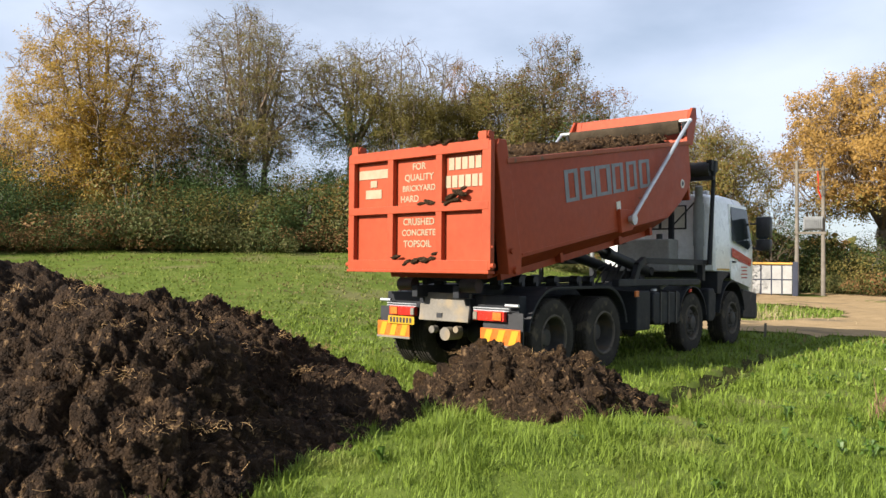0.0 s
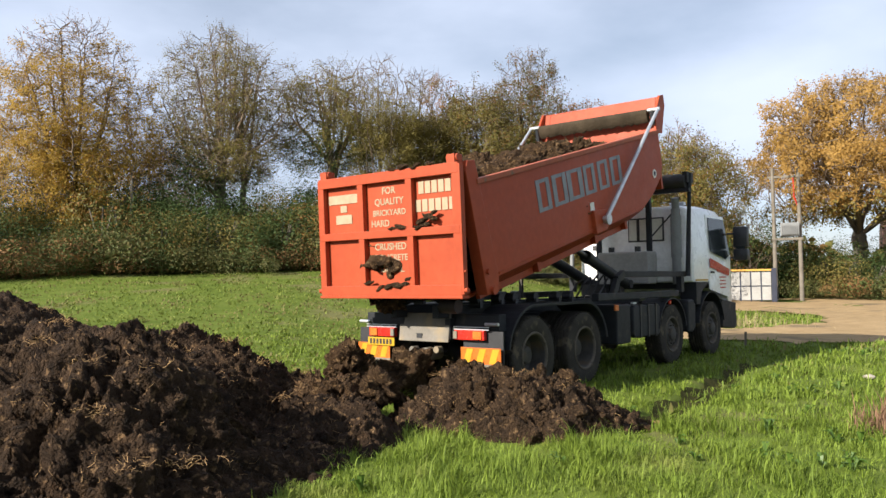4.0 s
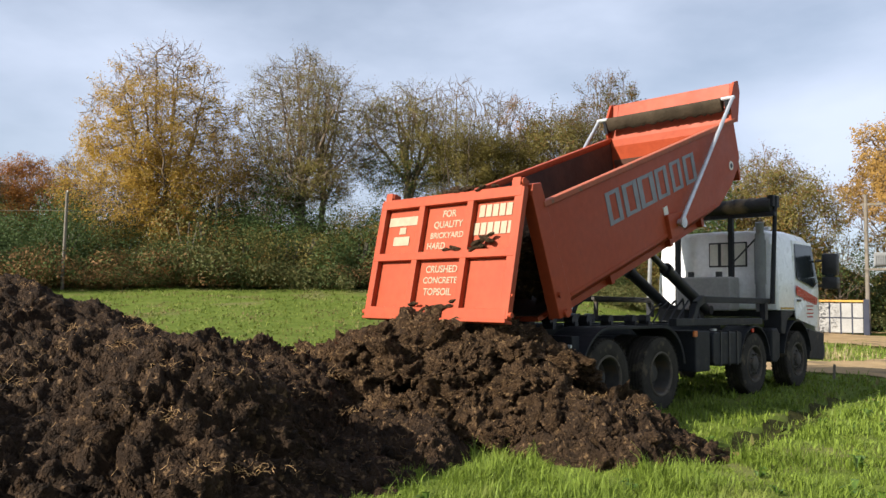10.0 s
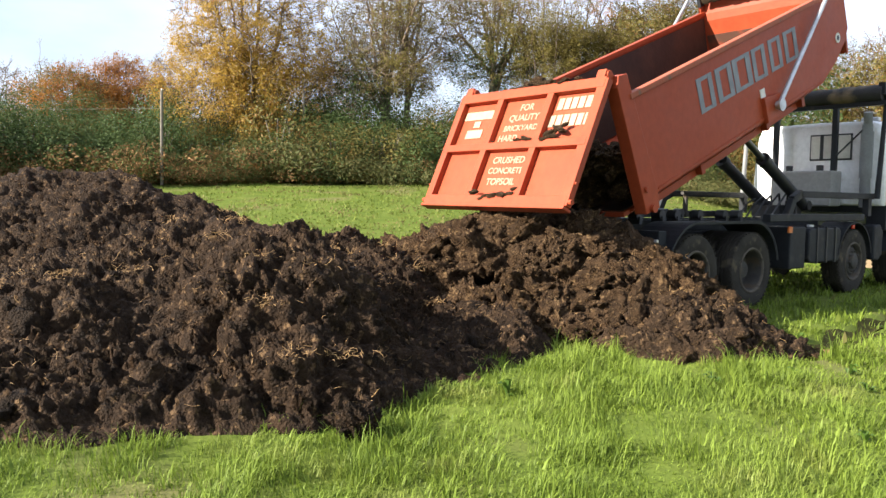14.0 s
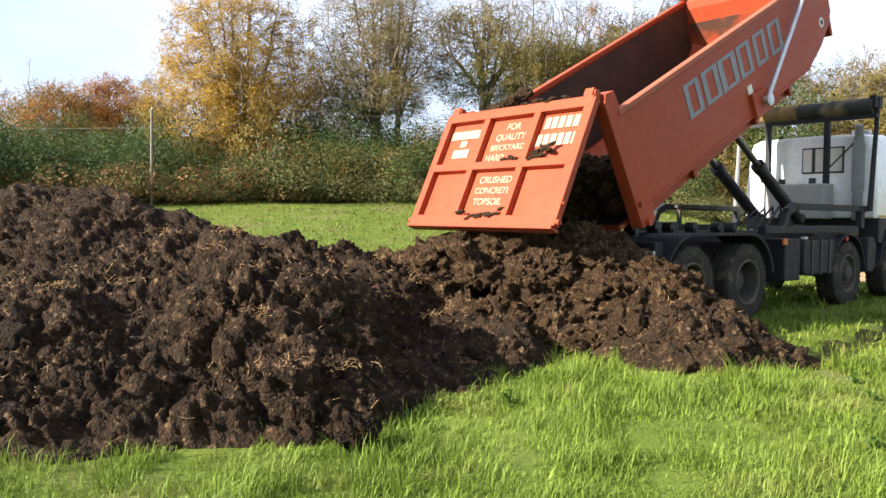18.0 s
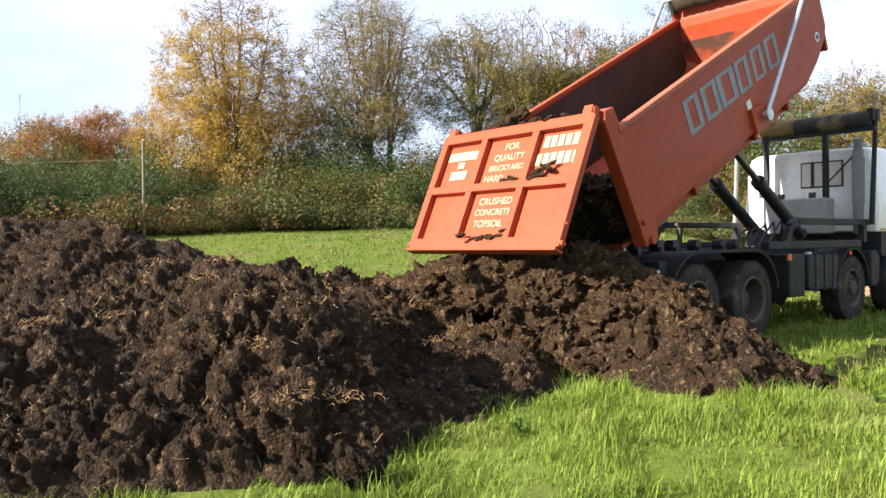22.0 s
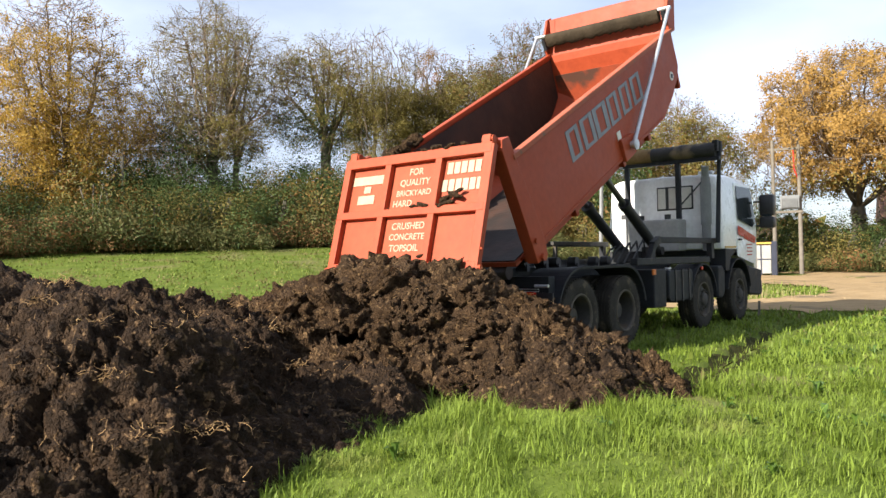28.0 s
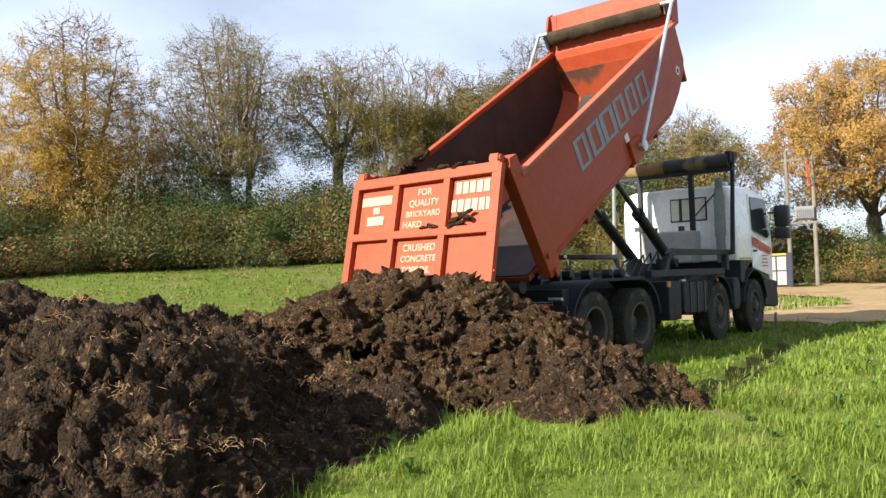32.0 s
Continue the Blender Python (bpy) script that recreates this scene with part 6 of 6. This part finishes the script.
# ---- farm things by the hedge and the track ----
def build_yard():
    # panelled enclosure beyond the track
    (x0, y0), (x1, y1) = spot(18.3, 43.5), spot(15.65, 43.5)
    z = land_at(x0, y0)
    fence = thing("panel_fence", "grey sheet panel fence with orange cap rail", "fence", pose(x0, y0, z, 0, 0, math.degrees(math.atan2(y1 - y0, x1 - x0))))
    w = math.hypot(x1 - x0, y1 - y0)
    for k in range(4):
        for j in range(2):
            part("panel", Geo().box((w * (k + 0.5) / 4, 0, 0.42 + 0.76 * j), (w / 4 - 0.06, 0.04, 0.70)), M_FENCE, fence, bevel=0.008)
        part("fence_post", Geo().box((w * k / 4, 0, 0.8), (0.06, 0.07, 1.6)), M_FENCEDARK, fence)
    part("fence_rail", Geo().box((w / 2, 0, 0.80), (w, 0.06, 0.05)), M_FENCEDARK, fence)
    part("cap_rail", Geo().box((w / 2, 0, 1.64), (w + 0.1, 0.14, 0.10)), M_TRIM, fence, "orange cap rail", bevel=0.01)
    part("end_post", Geo().box((w + 0.12, 0, 0.85), (0.26, 0.26, 1.75)), M_FENCEDARK, fence, "dark blue end post", bevel=0.02)
    # farmhouse half hidden beyond the shrubs
    hx, hy = spot(5.0, 66)
    house = thing("farmhouse", "brick farmhouse with brown tiled roof beyond the shrubs", "house", pose(hx, hy, land_at(hx, hy), 0, 0, 12))
    part("wall", Geo().box((0, 0, 1.6), (9, 6, 3.3)), M_BRICK, house, "weathered brown brick wall")
    part("roof", Geo().prism([(-3.4, 3.1), (3.4, 3.1), (0, 5.6)], -4.8, 4.8), M_TILE, house, "brown tiled roof")
    part("chimney", Geo().box((3.2, 0, 5.6), (0.7, 0.7, 1.4)), M_BRICK, house)
    for x in (-2.8, 0.2, 3.0):
        w = part("window", Geo().box((x, -3.02, 2.0), (1.3, 0.08, 1.1)), M_CREAM, house, "white window frame")
        for d in (-0.31, 0.31):
            part("pane", Geo().box((x + d, -3.07, 2.0), (0.5, 0.02, 0.9)), M_DARKGLASS, w)
    # transformer on two poles
    (xa, ya), (xb, yb) = spot(15.4, 45.2), spot(13.8, 45.2)
    z = land_at(xa, ya)
    tr = thing("pole_transformer", "grey transformer between two wooden poles", "transformer", pose(xa, ya, z, 0, 0, math.degrees(math.atan2(yb - ya, xb - xa))))
    d = math.hypot(xb - xa, yb - ya)
    for x in (0, d):
        part("pole", Geo().tube((x, 0, -0.4), (x, 0, 7.2), 0.12, 0.09, 12), M_POLE, tr, smooth=True)
    part("platform", Geo().box((d / 2, 0, 3.35), (d + 0.3, 0.25, 0.12)), M_POLE, tr)
    box = part("tank", Geo().box((d * 0.62, 0, 3.85), (0.95, 0.5, 0.72)), M_GREYBOX, tr, "grey transformer tank", bevel=0.04)
    for k in range(9):
        part("cooling_fin", Geo().box((d * 0.62 - 0.4 + 0.1 * k, -0.30, 3.82), (0.06, 0.10, 0.5)), M_GREYBOX, box)
    for k in range(3):
        part("bushing", Geo().tube((d * 0.62 - 0.3 + 0.3 * k, 0, 4.2), (d * 0.62 - 0.3 + 0.3 * k, 0, 4.45), 0.07, 0.05, 10), M_TARP, box, "dark ceramic bushing")
    part("crossarm", Geo().box((d / 2, 0, 6.7), (d + 0.5, 0.12, 0.12)), M_POLE, tr)
    part("red_cable", Geo().path([(d * 0.8, 0, 6.7), (d * 0.82, 0, 5.6), (d * 0.95, 0, 5.1), (d * 1.05, 0, 4.0)], 0.035), M_RED, tr, "red cable cover", smooth=True)
    # line poles along the hedge and their wire
    tops = []
    for b, r, h, label in ((70.5, 42.0, 4.8, "pale weathered wooden line pole"), (60.8, 46.2, 5.9, "thin weathered line pole by the hedge"), (30.0, 47, 6.6, "thin weathered line pole by the hedge")):
        x, y = spot(b, r)
        z = land_at(x, y)
        p = thing("line_pole", label, "pole", pose(x, y, z, 0, 1.0, 0), "line poles")
        part("pole", Geo().tube((0, 0, -0.3), (0, 0, h), 0.085, 0.07, 12), M_POLE, p, smooth=True)
        part("insulator", Geo().tube((0, 0, h), (0, 0, h + 0.1), 0.04, 0.03, 8), M_CREAM, p)
        tops.append(Vector((x, y, z + h - 0.9)))
    x, y = spot(95, 60)
    tops = [Vector((x, y, 7.0))] + tops
    g = Geo()
    for a, b in zip(tops, tops[1:]):
        pts = [a.lerp(b, t / 8) - Vector((0, 0, 0.5 * math.sin(math.pi * t / 8))) for t in range(9)]
        g.path(pts, 0.009, 4)
    tagged(new("overhead_wire", g.mesh("overhead_wire", M_POLE)), "overhead wire sagging between line poles", "wire")
    # a small brown stake and stones by the track edge
    x, y = spot(17.0, 18.2)
    st = new("stake", Geo().box((0, 0, 0.15), (0.05, 0.04, 0.34)).mesh("stake", M_POLE, 0.005))
    st.matrix_basis = pose(x, y, land_at(x, y), 3, 2, 20)
    tagged(st, "short weathered wooden stake in the grass", "stake")


# ---- the load: rigid clods that ride in the body, slide out and come to rest ----
def table(rows, t):
    ts, vs = zip(*rows)
    return float(np.interp(t, ts, vs))


TRUCK_Y = [(0, 0), (22.6, 0), (23, 0.035), (23.5, 0.087), (24, 0.222), (24.5, 0.46), (25, 0.72), (25.5, 0.86), (26, 0.88), (32, 0.88)]
TILT = [(0, 9.9), (1, 10.8), (2.5, 12.8), (4.5, 15.1), (5, 15.8), (6.5, 17.2), (7, 18.1), (8, 18.9), (9, 19.4), (9.5, 20.1), (11, 21), (12.5, 22.3), (13, 22.4), (14.5, 23.4), (16.5, 27.3), (17.5, 28.1), (21, 28.2), (22, 27.9), (23.5, 28), (25.5, 27.6), (26, 27.9), (28.5, 28.2), (29.5, 29), (31, 30.8), (31.5, 31.1), (32, 31.7)]
GATE = [(0, -0.3), (0.5, -0), (1.5, 3.9), (2, 6.6), (2.5, 7.1), (4.5, -4), (5, 0.8), (5.5, 7.4), (6, 18.6), (6.5, 20.6), (7, 2.9), (7.5, 8.5), (8, 25.3), (8.5, 19.8), (9, 16.7), (9.5, 12.3), (10, 11), (10.5, 11.1), (11, 11.9), (11.5, 16.2), (12.5, 23.5), (13.5, 24.7), (14.5, 24.3), (16.5, 25), (19, 24.6), (20, 24), (21.5, 24.5), (22.5, 23.8), (23, 24.2), (23.5, 25.4), (24.5, 30.4), (25, 30.9), (25.5, 25), (26, 20.4), (26.5, 18.7), (28.5, 15.1), (29, 14.6), (29.5, 13.4), (30, 13.2), (31, 12), (32, 12.2)]
EMPTIED = [(0, -0.4), (0.6, -0.3), (1.2, 0.26), (2.5, 0.52), (4.5, 0.9), (5.2, 1.1), (5.6, 1.6), (6, 2.4), (6.6, 3.3), (7.5, 3.7), (8.3, 4.2), (9, 4.5), (11, 5.0), (13, 5.5), (14.5, 5.9), (32, 6.0)]


BED, CORE = 20, 46  # lumps that form the first bed, and the column on it


def body_pose(t):
    return pose(0, PIVOT[0] + table(TRUCK_Y, t), PIVOT[1], table(TILT, t))


def build_load():
    load = thing("muck_load", "load of fresh brown muck sliding from the body into a heap", "muck heap")
    meshes = [[lump_mesh("muck_lump", M_LUMP, sub, 20 + k, 0.42, 1.4, 0.85) for k in range(6)] for sub in (4, 5)]
    rng = np.random.default_rng(21)
    # where lumps start in the body
    starts = []
    for iy in range(15):
        for ix in range(5):
            for iz in range(3):
                starts.append((0.3 + 0.345 * iy + rng.uniform(-0.12, 0.12), -0.72 + 0.36 * ix + rng.uniform(-0.05, 0.05), 0.64 + 0.43 * iz + rng.uniform(-0.05, 0.05)))
    starts.sort(key=lambda s: s[0] + 0.25 * s[2])
    n = len(starts)
    # where they come to rest: over the heap, the lower ones first
    ends, tries = [], 0
    while len(ends) < n - CORE:
        p = np.array([[rng.uniform(-2.0, 3.3), rng.uniform(-3.6, -0.55)]])
        h = float(heap_height(p, NEW_HEAP)[0])
        tries += 1
        if h < 0.16:
            continue
        gap = min([np.hypot(*(p[0] - e[:2])) for e in ends] or [9])
        if gap < (0.18 if tries < 12000 else 0.09):
            continue
        ends.append((p[0][0], p[0][1], h))
    def turn_of(e):  # a low bed first, then the column under the gate, the flank last
        if e[2] < 0.6 and -1.6 < e[0] < 1.0:
            return e[2] * 0.4 + 0.35 * abs(e[0] - 0.55)
        return 1 + math.hypot(e[0] + 0.1, e[1] + 2.0) * 0.5 if e[0] < 0.9 else 2 + e[0]
    ends.sort(key=turn_of)
    core = []
    for k in range(CORE):  # the column that piles up beneath the gate
        a, r = rng.uniform(0, 6.28), math.sqrt(rng.uniform(0, 1))
        core.append((-0.15 + 0.95 * r * math.cos(a), -1.75 + 0.6 * r * math.sin(a), 0.35 + 0.85 * (k + 0.5) / CORE))
    ends = ends[:BED] + core + ends[BED:]
    straws = []
    for k in range(3):
        d = rng.normal(0, 1, (13, 3))
        d *= np.array((0.98, 0.98, 0.85)) / np.linalg.norm(d, axis=1)[:, None]
        straws.append(stems(d, rng, 0.06, 0.24, 0.0045))
    lumps = []
    for k, (s, e) in enumerate(zip(starts, ends)):
        size = 0.20 + 0.20 * rng.random()
        ob = part("muck_lump", meshes[1 if e[0] - e[1] > 2.7 and size > 0.27 else 0][k % 6], None, load)
        ob.scale = (size * rng.uniform(0.9, 1.3), size * rng.uniform(0.9, 1.2), size * rng.uniform(0.75, 1.05))
        tagged(part("straw", straws[k % 3], None, ob), kind="stuff")
        j = n - 1 - k
        plug = (-0.75 + 0.5 * (j % 4), -0.1 + 0.22 * (j // 4 % 3) + 0.05 * (j % 2), 0.42 + 0.34 * (j // 12), 22.8 + 0.15 * j) if j < 20 else None
        lumps.append((ob, s, e, size, rng.uniform(-180, 180), rng.uniform(-50, 50, 2), plug))
    return lumps


def lump_rows(s, e, size, yaw, lean, plug):
    """Rides with the body, slides with the mass, falls over the sill, rests."""
    y0, x0, z0 = s
    leave = next((t / 20 for t in range(0, 640) if table(EMPTIED, t / 20) >= y0 + 0.1), 15.0)
    leave = max(leave, 1.1)
    turn = pose(0, 0, 0, 0, 0, yaw)
    rows = []
    keys = sorted({0.0, *(round(0.4 * k, 2) for k in range(int(leave / 0.4) + 1)), round(leave, 2)})
    if plug:  # lodged behind the gate until the truck pulls away
        keys = [0.4 * k for k in range(int(plug[3] / 0.4) + 1)]
        leave = keys[-1]
    for t in keys:
        if rows and t - rows[-1][0] < 0.12:
            continue
        slide = max(0.0, table(EMPTIED, t) + 0.05)
        if plug:
            go = max(0.0, min(1.0, slide / (y0 - plug[1])))
            rows.append((t, body_pose(t) @ pose(x0 + (plug[0] - x0) * go, y0 + (plug[1] - y0) * go, z0 + (plug[2] - z0) * go) @ turn))
            continue
        sag = 0.25 * min(1.0, slide / max(0.5, y0))
        rows.append((t, body_pose(t) @ pose(x0 * (1 - 0.1 * sag), max(y0 - slide, 0.0), 0.25 + (z0 - 0.25) * (1 - sag * 0.5)) @ turn))
    t = max(leave, rows[-1][0])
    end = pose(e[0], e[1], max(0.02, e[2] - size * 0.5), lean[0], lean[1], 0) @ turn
    a = rows[-1][1].translation
    mid = Vector((a.x * 0.6 + e[0] * 0.4, min(a.y - 0.25, -1.1), max(a.z * 0.55, e[2] * 0.8)))
    rows.append((t + 0.25, Matrix.Translation(mid) @ pose(0, 0, 0, lean[0] * 0.5, lean[1] * 0.5, 0) @ turn))
    rows.append((t + 0.55, end))
    rows.append((t + 0.8, end))
    rows.append((32.0, end))
    return rows


def motions():
    walk(truck, [(t, pose(-0.135 * y, y, 0, 0, 0, -0.74 * y)) for t, y in TRUCK_Y])
    for w, m, s in wheels:
        walk(w, [(t, Matrix.Translation(m.translation) @ pose(0, 0, 0, -math.degrees(y / 0.525), 0, 0) @ m.to_3x3().to_4x4()) for t, y in TRUCK_Y])
    ts = sorted({t for t, _ in TILT} | {t for t, _ in GATE})
    walk(body, [(t, pose(0, PIVOT[0], PIVOT[1], a)) for t, a in TILT])
    rows = []
    for t in ts:
        h = pose(0, PIVOT[0], PIVOT[1], table(TILT, t)) @ Vector((0, *GATE_HINGE))
        rows.append((t, pose(0, h.y, h.z, -table(GATE, t))))
    walk(gate, rows)
    for x, cyl, rod in rams:
        c, r = [], []
        for t, a in TILT:
            head = pose(0, PIVOT[0], PIVOT[1], a) @ Vector((0, *RAM_HEAD))
            ang = math.degrees(math.atan2(RAM_FOOT[0] - head.y, head.z - RAM_FOOT[1]))
            c.append((t, pose(x, *RAM_FOOT, ang)))
            r.append((t, pose(x, head.y, head.z, ang)))
        walk(cyl, c)
        walk(rod, r)
    for ob, s, e, size, yaw, lean, plug in lumps:
        walk(ob, lump_rows(s, e, size, yaw, lean, plug))


build_ground()
build_track()
build_ruts()
build_heap("old_muck_heap", OLD_HEAP, 0.02, M_MUCK, "old heap of dark rotted muck with straw in the grass", 0.125, 9000, 1, 190)
build_heap("far_muck_heap", BACK_HEAP, 0.04, M_MUCK, "second old heap of dark muck behind the first", 0.13, 900, 2, 50)
build_heap("small_muck_heap", SMALL_HEAP, 0.016, M_FRESH, "small spill of brown muck behind the truck wheels", 0.13, 900, 3, 110)
boulder = new("muck_clod", lump_mesh("muck_clod", M_CLOD, 5, 77, 0.34, 1.0, 0.85))
boulder.matrix_basis = Matrix.LocRotScale(Vector((2.78, -6.06, land_at(2.78, -6.06) + 0.11)), Euler((0.2, 0.1, 0.5)), Vector((0.17, 0.16, 0.19)))
tagged(boulder, "single dark clod of muck lying in the grass", "muck clod")
build_wheels()
build_chassis()
build_cab()
build_sheeter()
body = build_body()
gate = build_gate()
rams = build_rams()
lumps = build_load()
build_woods()
build_far_woods()
build_yard()
build_weeds()
build_grass()
motions()
